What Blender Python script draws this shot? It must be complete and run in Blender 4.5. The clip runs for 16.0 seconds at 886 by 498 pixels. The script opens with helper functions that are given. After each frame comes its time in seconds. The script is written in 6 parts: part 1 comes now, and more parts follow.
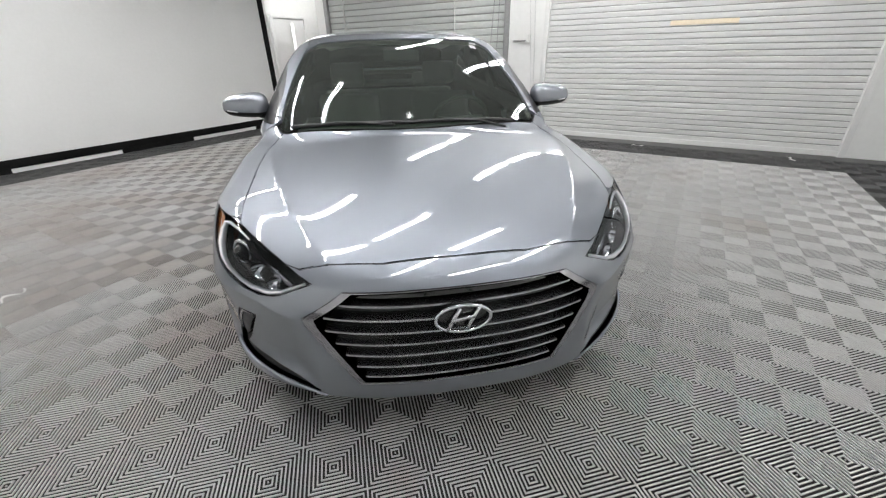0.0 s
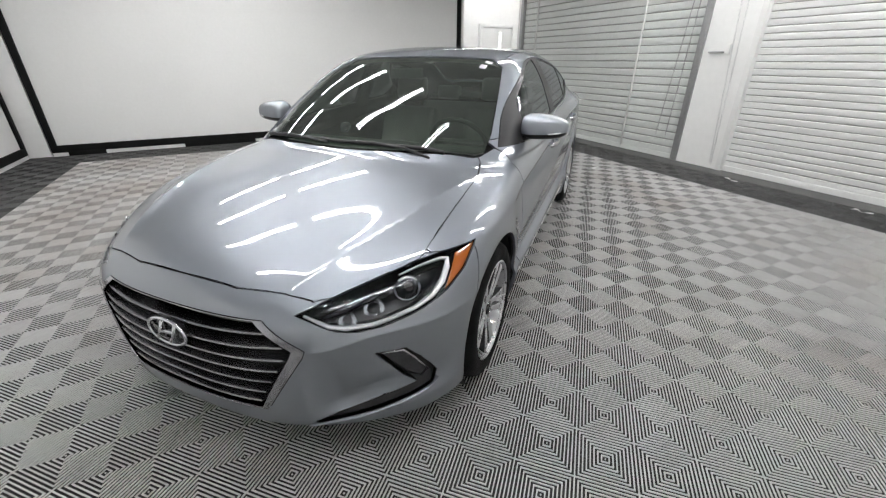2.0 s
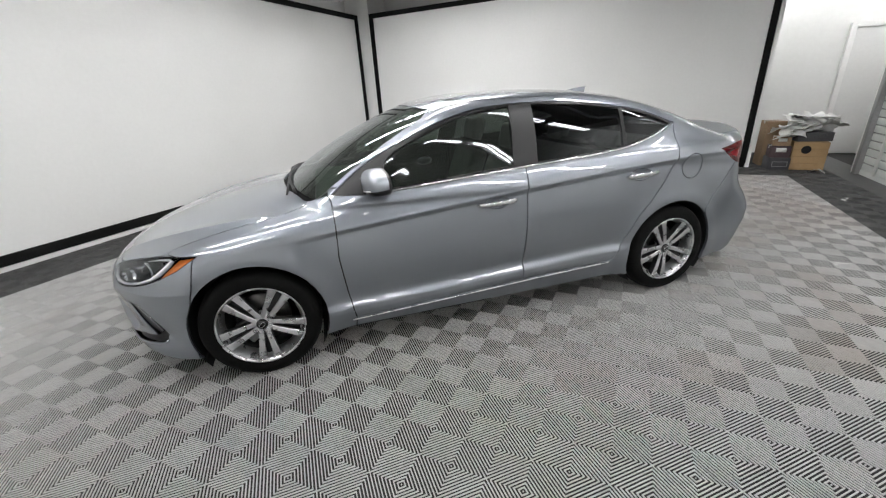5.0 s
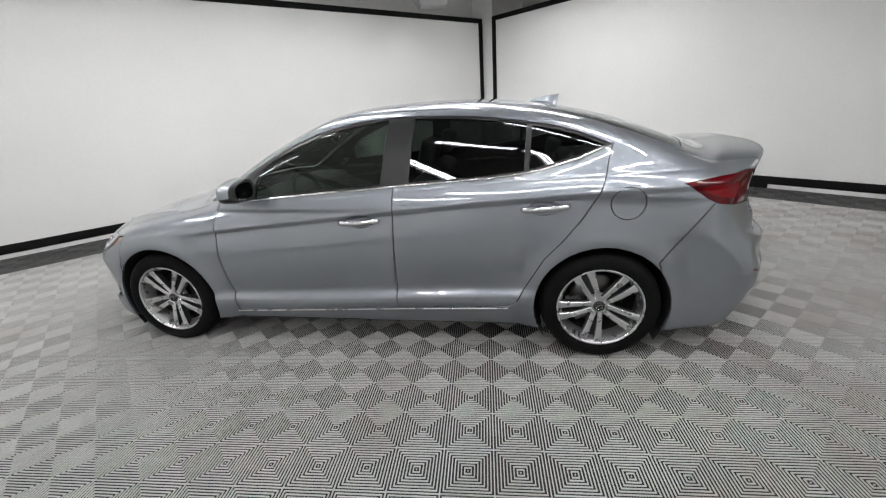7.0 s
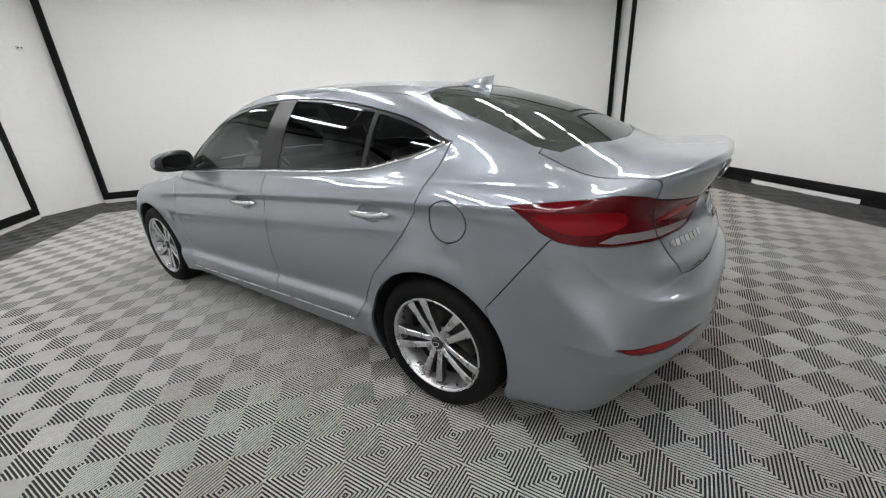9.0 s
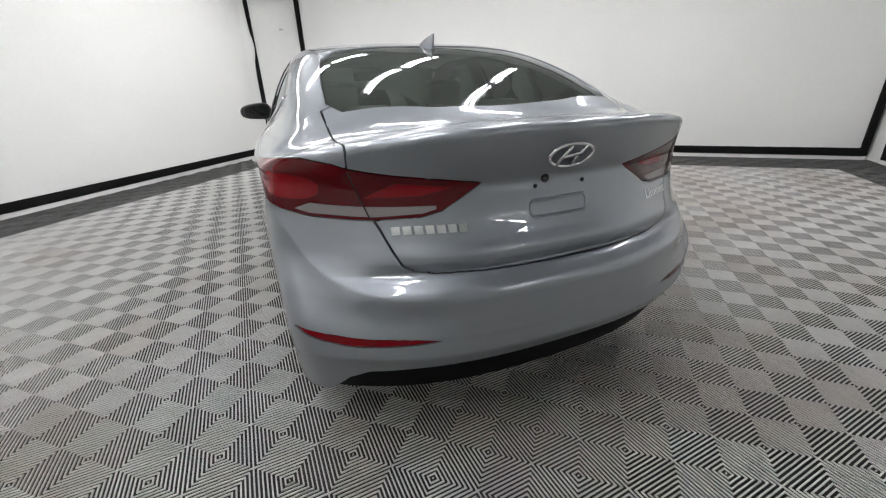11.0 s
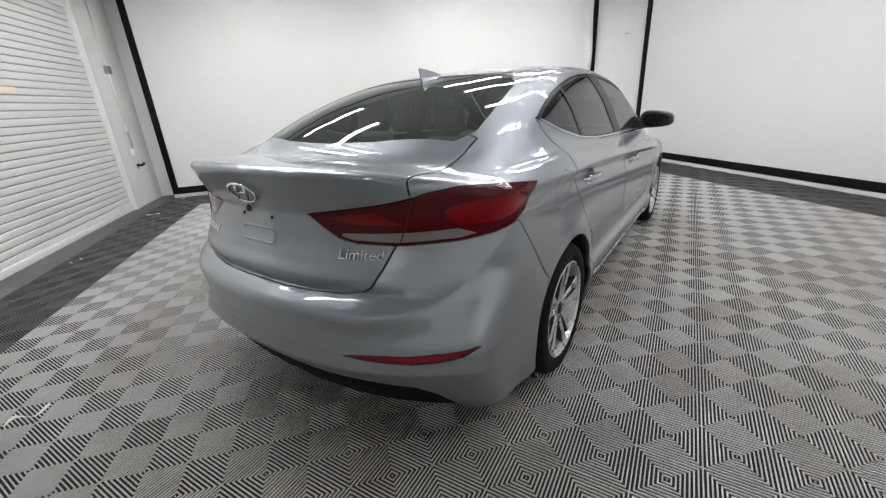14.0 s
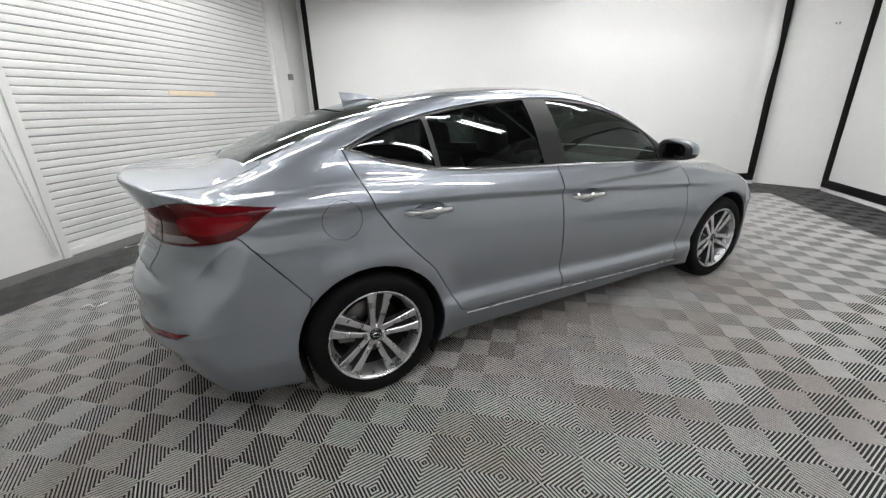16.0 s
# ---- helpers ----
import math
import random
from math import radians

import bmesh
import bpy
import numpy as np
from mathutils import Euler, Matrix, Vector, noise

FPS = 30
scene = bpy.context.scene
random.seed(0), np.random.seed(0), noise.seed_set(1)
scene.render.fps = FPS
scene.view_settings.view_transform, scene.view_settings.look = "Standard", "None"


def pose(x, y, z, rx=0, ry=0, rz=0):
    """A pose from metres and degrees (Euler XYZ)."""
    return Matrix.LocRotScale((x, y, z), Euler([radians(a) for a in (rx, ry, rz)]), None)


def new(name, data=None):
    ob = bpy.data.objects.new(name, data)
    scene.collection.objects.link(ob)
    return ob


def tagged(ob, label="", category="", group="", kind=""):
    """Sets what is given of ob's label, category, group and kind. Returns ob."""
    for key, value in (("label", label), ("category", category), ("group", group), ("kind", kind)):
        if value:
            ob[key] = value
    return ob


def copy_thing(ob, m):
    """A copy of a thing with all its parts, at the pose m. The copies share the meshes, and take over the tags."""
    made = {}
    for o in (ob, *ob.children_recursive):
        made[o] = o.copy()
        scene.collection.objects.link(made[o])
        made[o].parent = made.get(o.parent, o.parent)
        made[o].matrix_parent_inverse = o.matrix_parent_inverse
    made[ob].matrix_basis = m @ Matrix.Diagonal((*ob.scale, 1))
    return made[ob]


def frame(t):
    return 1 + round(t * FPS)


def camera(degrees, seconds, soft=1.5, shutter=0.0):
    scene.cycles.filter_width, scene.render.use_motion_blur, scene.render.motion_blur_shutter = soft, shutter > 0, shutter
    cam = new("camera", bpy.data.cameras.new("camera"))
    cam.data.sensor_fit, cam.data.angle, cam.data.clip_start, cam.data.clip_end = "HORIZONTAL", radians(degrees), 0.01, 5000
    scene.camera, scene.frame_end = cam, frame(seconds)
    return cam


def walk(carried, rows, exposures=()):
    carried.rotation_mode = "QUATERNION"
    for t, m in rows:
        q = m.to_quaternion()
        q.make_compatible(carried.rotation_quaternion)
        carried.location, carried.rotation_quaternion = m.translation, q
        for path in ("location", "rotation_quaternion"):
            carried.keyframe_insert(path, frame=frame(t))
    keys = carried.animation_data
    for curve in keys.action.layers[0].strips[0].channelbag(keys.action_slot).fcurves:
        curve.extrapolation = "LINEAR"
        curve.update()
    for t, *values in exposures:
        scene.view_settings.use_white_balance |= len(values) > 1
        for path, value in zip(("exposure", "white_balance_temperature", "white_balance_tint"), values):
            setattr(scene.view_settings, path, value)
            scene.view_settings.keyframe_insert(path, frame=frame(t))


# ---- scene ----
cam = camera(96.32, 16.0, soft=1.2)
# seconds, eye, yaw, pitch and roll in degrees: one lap round the car, in at the front, along the driver's side and round the tail
PATH = [
    (0.0, 2.532, 1.861, 1.279, 121.25, -26.40, -1.07),
    (0.5, 2.283, 2.155, 1.285, 128.81, -26.23, -0.76),
    (1.0, 1.998, 2.400, 1.302, 136.87, -25.95, -0.32),
    (1.5, 1.649, 2.579, 1.335, 145.35, -25.92, -0.08),
    (2.0, 1.286, 2.747, 1.347, 153.89, -25.61, -0.05),
    (2.5, 0.907, 2.871, 1.385, 162.58, -25.03, -0.42),
    (3.0, 0.504, 2.980, 1.410, 171.08, -24.27, -0.66),
    (3.5, 0.065, 3.018, 1.431, 179.86, -23.56, -1.25),
    (4.0, -0.394, 2.992, 1.443, 188.64, -22.93, -1.95),
    (4.5, -0.852, 2.899, 1.448, 197.22, -22.35, -2.65),
    (5.0, -1.286, 2.740, 1.451, 205.37, -21.81, -3.27),
    (5.5, -1.675, 2.513, 1.453, 212.88, -21.30, -3.72),
    (6.0, -1.997, 2.219, 1.442, 219.23, -20.90, -3.77),
    (6.5, -2.297, 1.888, 1.449, 225.89, -20.47, -4.00),
    (7.0, -2.591, 1.532, 1.426, 231.86, -20.43, -4.07),
    (7.5, -2.812, 1.171, 1.400, 237.92, -20.50, -3.99),
    (8.0, -2.965, 0.787, 1.400, 244.04, -20.90, -3.80),
    (8.5, -3.047, 0.394, 1.374, 250.21, -21.18, -3.67),
    (9.0, -3.061, -0.011, 1.343, 256.88, -21.36, -3.19),
    (9.5, -3.071, -0.417, 1.299, 264.26, -21.65, -2.77),
    (10.0, -3.052, -0.815, 1.233, 272.04, -22.27, -2.34),
    (10.5, -3.022, -1.204, 1.206, 280.59, -22.64, -2.13),
    (11.0, -2.961, -1.576, 1.204, 289.68, -22.85, -2.08),
    (11.5, -2.856, -1.925, 1.218, 299.13, -22.91, -2.19),
    (12.0, -2.697, -2.244, 1.239, 308.77, -22.81, -2.44),
    (12.5, -2.471, -2.529, 1.260, 318.46, -22.58, -2.83),
    (13.0, -2.172, -2.751, 1.287, 327.98, -22.32, -3.31),
    (13.5, -1.807, -2.950, 1.277, 337.32, -21.73, -3.47),
    (14.0, -1.389, -3.053, 1.263, 346.29, -20.65, -3.36),
    (14.5, -0.981, -3.109, 1.281, 354.22, -20.59, -2.51),
    (15.0, -0.575, -3.142, 1.309, 361.28, -20.55, -1.95),
    (15.5, -0.178, -3.128, 1.331, 367.90, -20.21, -1.85),
    (16.0, 0.236, -3.102, 1.332, 373.99, -19.94, -1.81),
]
walk(cam, [(t, pose(x, y, z, 90 + pitch, 0, yaw) @ pose(0, 0, 0, 0, 0, roll)) for t, x, y, z, yaw, pitch, roll in PATH], exposures=[(0.0, 0.0), (16.0, 0.0)])

# ---------- light: rows of tube lamps under the ceiling, a faint grey surround outside the closed room ----------
world = bpy.data.worlds.new("world")
scene.world = world
world.use_nodes = True
world.node_tree.nodes["Background"].inputs[0].default_value = (0.8, 0.85, 0.9, 1)
world.node_tree.nodes["Background"].inputs[1].default_value = 0.1
TUBE_POWER = 73.0
CEIL_Z = 3.75
LAMP_Z = 3.25


# ---------- materials ----------
def material(name, color, rough=0.5, metal=0.0, coat=0.0, spec=0.5):
    m = bpy.data.materials.new(name)
    m.use_nodes = True
    b = m.node_tree.nodes["Principled BSDF"]
    b.inputs["Base Color"].default_value = (*color, 1)
    b.inputs["Roughness"].default_value = rough
    b.inputs["Metallic"].default_value = metal
    b.inputs["Coat Weight"].default_value = coat
    b.inputs["Coat Roughness"].default_value = 0.03
    b.inputs["Specular IOR Level"].default_value = spec
    return m


def nd(m, kind, **inputs):
    n = m.node_tree.nodes.new(kind)
    for k, v in inputs.items():
        n.inputs[k.replace("_", " ")].default_value = v
    return n


def lk(m, a, b):
    m.node_tree.links.new(a, b)


def bsdf(m):
    return m.node_tree.nodes["Principled BSDF"]


def coords(m, object_space=True):
    return nd(m, "ShaderNodeTexCoord").outputs["Object" if object_space else "Generated"]


def mottled(m, color_a, color_b, scale=3.0, fine=40.0, bump=0.0, bump_scale=200.0, rough=(0.4, 0.6), per_object=0.0):
    """Two scales of noise in the colour, a roughness that follows the coarse one, and a fine bump."""
    co = coords(m)
    big, small = nd(m, "ShaderNodeTexNoise", Scale=scale, Detail=4.0), nd(m, "ShaderNodeTexNoise", Scale=fine, Detail=3.0)
    for n in (big, small):
        lk(m, co, n.inputs["Vector"])
    mix = nd(m, "ShaderNodeMath")
    mix.operation = "MULTIPLY_ADD"
    mix.inputs[1].default_value = 0.35
    lk(m, small.outputs["Fac"], mix.inputs[0])
    half = nd(m, "ShaderNodeMath")
    half.operation = "MULTIPLY"
    half.inputs[1].default_value = 0.65
    lk(m, big.outputs["Fac"], half.inputs[0])
    lk(m, half.outputs[0], mix.inputs[2])
    fac = mix.outputs[0]
    if per_object:
        info = nd(m, "ShaderNodeObjectInfo")
        geo = nd(m, "ShaderNodeNewGeometry")
        both = nd(m, "ShaderNodeMath")
        both.operation = "ADD"
        lk(m, info.outputs["Random"], both.inputs[0])
        lk(m, geo.outputs["Random Per Island"], both.inputs[1])
        frac = nd(m, "ShaderNodeMath")
        frac.operation = "FRACT"
        lk(m, both.outputs[0], frac.inputs[0])
        add = nd(m, "ShaderNodeMath")
        add.operation = "MULTIPLY_ADD"
        add.inputs[1].default_value = per_object
        lk(m, frac.outputs[0], add.inputs[0])
        lk(m, fac, add.inputs[2])
        fac = add.outputs[0]
    ramp = nd(m, "ShaderNodeMapRange", From_Min=0.3, From_Max=0.7)
    lk(m, fac, ramp.inputs["Value"])
    cm = nd(m, "ShaderNodeMix")
    cm.data_type = "RGBA"
    cm.inputs["A"].default_value, cm.inputs["B"].default_value = (*color_a, 1), (*color_b, 1)
    lk(m, ramp.outputs[0], cm.inputs["Factor"])
    lk(m, cm.outputs["Result"], bsdf(m).inputs["Base Color"])
    rr = nd(m, "ShaderNodeMapRange", From_Min=0.3, From_Max=0.7, To_Min=rough[0], To_Max=rough[1])
    lk(m, big.outputs["Fac"], rr.inputs["Value"])
    lk(m, rr.outputs[0], bsdf(m).inputs["Roughness"])
    if bump:
        tex = nd(m, "ShaderNodeTexNoise", Scale=bump_scale, Detail=2.0)
        lk(m, co, tex.inputs["Vector"])
        b = nd(m, "ShaderNodeBump", Strength=bump, Distance=0.002)
        lk(m, tex.outputs["Fac"], b.inputs["Height"])
        lk(m, b.outputs["Normal"], bsdf(m).inputs["Normal"])
    return m


PAINT = material("silver_grey_paint", (0.245, 0.263, 0.300), 0.43, 0.85, 1.0)
bsdf(PAINT).inputs["Coat IOR"].default_value = 1.9
flakes = nd(PAINT, "ShaderNodeTexNoise", Scale=900.0, Detail=1.0)
lk(PAINT, coords(PAINT), flakes.inputs["Vector"])
flake_map = nd(PAINT, "ShaderNodeMapRange", From_Min=0.3, From_Max=0.7, To_Min=0.40, To_Max=0.46)
lk(PAINT, flakes.outputs["Fac"], flake_map.inputs["Value"])
lk(PAINT, flake_map.outputs[0], bsdf(PAINT).inputs["Roughness"])
GAP_BLACK = material("black_underbody", (0.008, 0.008, 0.009), 0.8)
MATT_BLACK = material("matt_black_plastic", (0.007, 0.007, 0.007), 0.75, spec=0.1)
BLACK_PLASTIC = mottled(material("black_plastic", (0.02, 0.02, 0.021), 0.5), (0.014, 0.014, 0.015), (0.026, 0.026, 0.027), 12, 160, 0.15, 900, (0.4, 0.55))
SATIN_BLACK = material("satin_black", (0.016, 0.016, 0.017), 0.35, 0.0, 0.0, 0.3)
GLOSS_BLACK = material("gloss_black", (0.01, 0.01, 0.011), 0.12, 0.0, 0.6)
CHROME = mottled(material("chrome", (0.7, 0.7, 0.72), 0.08, 1.0), (0.62, 0.63, 0.65), (0.74, 0.74, 0.76), 8, 80, 0, 100, (0.05, 0.14))
DARK_CHROME = mottled(material("dark_chrome", (0.35, 0.35, 0.37), 0.15, 1.0), (0.34, 0.34, 0.36), (0.46, 0.46, 0.48), 8, 60, 0, 100, (0.12, 0.22))
SATIN_CHROME = mottled(material("satin_chrome", (0.55, 0.55, 0.57), 0.2, 1.0), (0.48, 0.48, 0.5), (0.6, 0.6, 0.62), 8, 60, 0, 100, (0.16, 0.26))
RUBBER = mottled(material("tyre_rubber", (0.008, 0.008, 0.008), 0.7, spec=0.12), (0.003, 0.003, 0.003), (0.007, 0.007, 0.0068), 9, 70, 0.3, 500, (0.55, 0.8))
ALLOY = mottled(material("machined_alloy", (0.58, 0.58, 0.59), 0.3, 0.9), (0.52, 0.52, 0.53), (0.64, 0.64, 0.65), 20, 300, 0.05, 900, (0.24, 0.36))
ALLOY_DARK = mottled(material("dark_grey_alloy", (0.06, 0.06, 0.063), 0.4, 0.7), (0.045, 0.045, 0.048), (0.08, 0.08, 0.083), 20, 200, 0.05, 900, (0.35, 0.5))
DISC = mottled(material("brake_steel", (0.16, 0.155, 0.15), 0.4, 1.0), (0.12, 0.115, 0.11), (0.20, 0.195, 0.19), 10, 120, 0.1, 600, (0.3, 0.45))


def glass(name, color, rough=0.0, alpha=0.25, dust=0.0):
    """A thin tinted pane: a clear-coated sheet that lets part of the light straight through."""
    m = bpy.data.materials.new(name)
    m.use_nodes = True
    nt = m.node_tree
    out = nt.nodes["Material Output"]
    nt.nodes.remove(nt.nodes["Principled BSDF"])
    clear = nt.nodes.new("ShaderNodeBsdfTransparent")
    clear.inputs[0].default_value = (*color, 1)
    shine = nt.nodes.new("ShaderNodeBsdfGlossy")
    shine.inputs["Roughness"].default_value = rough
    shine.inputs["Color"].default_value = (0.95, 0.97, 1.0, 1)
    fres = nt.nodes.new("ShaderNodeFresnel")
    fres.inputs["IOR"].default_value = alpha
    mix = nt.nodes.new("ShaderNodeMixShader")
    nt.links.new(fres.outputs[0], mix.inputs[0])
    nt.links.new(clear.outputs[0], mix.inputs[1])
    nt.links.new(shine.outputs[0], mix.inputs[2])
    film = nt.nodes.new("ShaderNodeBsdfDiffuse")
    film.inputs[0].default_value = (0.5, 0.55, 0.5, 1)
    veil = nt.nodes.new("ShaderNodeMixShader")
    grime = nt.nodes.new("ShaderNodeTexNoise")
    grime.inputs["Scale"].default_value, grime.inputs["Detail"].default_value = 3.0, 4.0
    amount = nt.nodes.new("ShaderNodeMapRange")
    amount.inputs["To Min"].default_value, amount.inputs["To Max"].default_value = 0.6 * dust, 1.4 * dust
    nt.links.new(nt.nodes.new("ShaderNodeTexCoord").outputs["Object"], grime.inputs["Vector"])
    nt.links.new(grime.outputs["Fac"], amount.inputs["Value"])
    nt.links.new(amount.outputs[0], veil.inputs[0])
    nt.links.new(mix.outputs[0], veil.inputs[1])
    nt.links.new(film.outputs[0], veil.inputs[2])
    nt.links.new(veil.outputs[0], out.inputs[0])
    return m


DIM_MIRROR = material("dimmed_mirror_glass", (0.10, 0.10, 0.105), 0.03, 1.0)
GLASS_FRONT = glass("windscreen_glass", (0.36, 0.45, 0.38), 0.005, 1.45, 0.05)
GLASS_SIDE = glass("tinted_side_glass", (0.20, 0.25, 0.215), 0.005, 1.45, 0.03)
GLASS_DARK = glass("dark_privacy_glass", (0.13, 0.14, 0.14), 0.005, 1.5)
GLASS_REAR = glass("tinted_rear_glass", (0.36, 0.40, 0.37), 0.005, 1.45, 0.07)
LENS_CLEAR = glass("clear_lamp_lens", (0.92, 0.94, 0.96), 0.01, 1.45)
LENS_RED = material("red_lamp_lens", (0.07, 0.001, 0.003), 0.1, 0.0, 0.2, 0.25)
LENS_RED_BRIGHT = material("bright_red_lamp_lens", (0.17, 0.0015, 0.005), 0.1, 0.0, 0.2, 0.25)
LENS_AMBER = material("amber_lamp_lens", (0.40, 0.105, 0.015), 0.12, 0.0, 1.0)
LENS_FROST = material("dim_frosted_lens", (0.20, 0.18, 0.185), 0.1, 0.0, 0.6)
LENS_WHITE = material("frosted_lamp_lens", (0.75, 0.75, 0.77), 0.12, 0.0, 0.8)

FABRIC = mottled(material("white_backdrop_fabric", (0.8, 0.8, 0.79), 0.85), (0.77, 0.77, 0.76), (0.83, 0.83, 0.82), 0.7, 25, 0.12, 900, (0.75, 0.9))
BLACK_TRIM = mottled(material("black_frame_trim", (0.008, 0.008, 0.008), 0.7, spec=0.12), (0.005, 0.005, 0.005), (0.012, 0.012, 0.012), 3, 60, 0.2, 600, (0.6, 0.8))
WALL_PAINT = mottled(material("white_wall_paint", (0.83, 0.83, 0.815), 0.6), (0.78, 0.78, 0.765), (0.86, 0.86, 0.85), 1.2, 14, 0.25, 160, (0.5, 0.7))
CEIL_PAINT = mottled(material("grey_ceiling_deck", (0.33, 0.33, 0.33), 0.8), (0.29, 0.29, 0.29), (0.37, 0.37, 0.37), 0.8, 9, 0.2, 120, (0.7, 0.9))
DOOR_WHITE = mottled(material("white_shutter_steel", (0.78, 0.78, 0.77), 0.45), (0.73, 0.73, 0.72), (0.80, 0.80, 0.79), 1.1, 22, 0.08, 200, (0.35, 0.5))
# darker grey that paints the shade in the grooves between slats
JOINT_GREY = mottled(material("shaded_shutter_joint", (0.36, 0.36, 0.35), 0.8), (0.28, 0.28, 0.27), (0.44, 0.44, 0.43), 2, 30)
DOOR_GREY = mottled(material("grey_shutter_steel", (0.66, 0.68, 0.66), 0.4), (0.61, 0.63, 0.61), (0.72, 0.74, 0.72), 1.1, 22, 0.08, 200, (0.35, 0.5))
STEEL_GREY = mottled(material("galvanised_steel", (0.35, 0.35, 0.35), 0.45, 0.6), (0.27, 0.27, 0.27), (0.4, 0.4, 0.4), 4, 50, 0.1, 300, (0.4, 0.55))
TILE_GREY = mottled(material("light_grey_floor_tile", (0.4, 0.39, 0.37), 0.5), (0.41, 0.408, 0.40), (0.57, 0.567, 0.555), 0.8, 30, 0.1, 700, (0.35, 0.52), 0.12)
# brownish dirt trodden into single tiles and in loose drifts, and shade painted over the south half
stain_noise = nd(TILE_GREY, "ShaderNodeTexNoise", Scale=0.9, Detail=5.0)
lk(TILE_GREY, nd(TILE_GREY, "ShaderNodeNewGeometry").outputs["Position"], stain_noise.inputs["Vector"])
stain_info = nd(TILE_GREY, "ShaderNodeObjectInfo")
stain_shade_sum = nd(TILE_GREY, "ShaderNodeMath")
stain_shade_sum.operation = "MULTIPLY_ADD"
stain_shade_sum.inputs[1].default_value = 0.3
lk(TILE_GREY, stain_info.outputs["Random"], stain_shade_sum.inputs[0])
# the south half is darkened in the colour for the weaker light there
south_shade_where = nd(TILE_GREY, "ShaderNodeSeparateXYZ")
lk(TILE_GREY, nd(TILE_GREY, "ShaderNodeNewGeometry").outputs["Position"], south_shade_where.inputs[0])
south_shade = nd(TILE_GREY, "ShaderNodeMapRange", From_Min=0.5, From_Max=-2.0, To_Min=-0.03, To_Max=0.16)
lk(TILE_GREY, south_shade_where.outputs["Y"], south_shade.inputs["Value"])
stain_shade_add = nd(TILE_GREY, "ShaderNodeMath")
lk(TILE_GREY, stain_noise.outputs["Fac"], stain_shade_add.inputs[0])
lk(TILE_GREY, south_shade.outputs[0], stain_shade_add.inputs[1])
lk(TILE_GREY, stain_shade_add.outputs[0], stain_shade_sum.inputs[2])
stain_shade_map = nd(TILE_GREY, "ShaderNodeMapRange", From_Min=0.68, From_Max=0.92, To_Min=0.0, To_Max=0.6)
lk(TILE_GREY, stain_shade_sum.outputs[0], stain_shade_map.inputs["Value"])
stain_shade_mix = nd(TILE_GREY, "ShaderNodeMix")
stain_shade_mix.data_type, stain_shade_mix.blend_type = "RGBA", "MULTIPLY"
stain_shade_mix.inputs["B"].default_value = (0.70, 0.61, 0.55, 1)
lk(TILE_GREY, bsdf(TILE_GREY).inputs["Base Color"].links[0].from_socket, stain_shade_mix.inputs["A"])
lk(TILE_GREY, stain_shade_map.outputs[0], stain_shade_mix.inputs["Factor"])
lk(TILE_GREY, stain_shade_mix.outputs["Result"], bsdf(TILE_GREY).inputs["Base Color"])
TILE_BLACK = mottled(material("black_floor_tile", (0.03, 0.03, 0.03), 0.5), (0.05, 0.05, 0.05), (0.09, 0.09, 0.089), 1.5, 30, 0.1, 700, (0.4, 0.6), 0.12)
SLAB = mottled(material("dark_concrete", (0.03, 0.03, 0.029), 0.8, spec=0.1), (0.03, 0.03, 0.029), (0.055, 0.054, 0.052), 1.5, 20, 0.4, 90, (0.7, 0.9))
THRESHOLD = mottled(material("worn_grey_concrete", (0.1, 0.1, 0.1), 0.7), (0.06, 0.06, 0.06), (0.14, 0.14, 0.135), 2.5, 30, 0.4, 120, (0.6, 0.85))


# ---------- building tools ----------
def finish(name, bm, mat, parent=None, label="", smooth=True, sharp=35.0):
    me = bpy.data.meshes.new(name)
    if smooth:
        for f in bm.faces:
            f.smooth = True
        lim = radians(sharp)
        for e in bm.edges:
            if len(e.link_faces) != 2 or e.calc_face_angle(0) > lim:
                e.smooth = False
    bm.to_mesh(me)
    bm.free()
    if mat:
        me.materials.append(mat)
    ob = new(name, me)
    if parent:
        ob.parent = parent
    if label:
        tagged(ob, label)
    return ob


part = finish


def thing(name, label, category, group="", kind="", at=None):
    ob = new(name)
    if at is not None:
        ob.matrix_basis = at
    return tagged(ob, label, category, group, kind)


def box(bm, lo, hi, bevel=0.0):
    v = [bm.verts.new((x, y, z)) for x in (lo[0], hi[0]) for y in (lo[1], hi[1]) for z in (lo[2], hi[2])]
    fs = [bm.faces.new([v[i] for i in q]) for q in ((0, 1, 3, 2), (4, 6, 7, 5), (0, 4, 5, 1), (2, 3, 7, 6), (0, 2, 6, 4), (1, 5, 7, 3))]
    if bevel:
        es = list({e for f in fs for e in f.edges})
        bmesh.ops.bevel(bm, geom=es, offset=bevel, segments=2, affect="EDGES", profile=0.6)
    return bm


def boxed(lo, hi, bevel=0.0):
    return box(bmesh.new(), lo, hi, bevel)


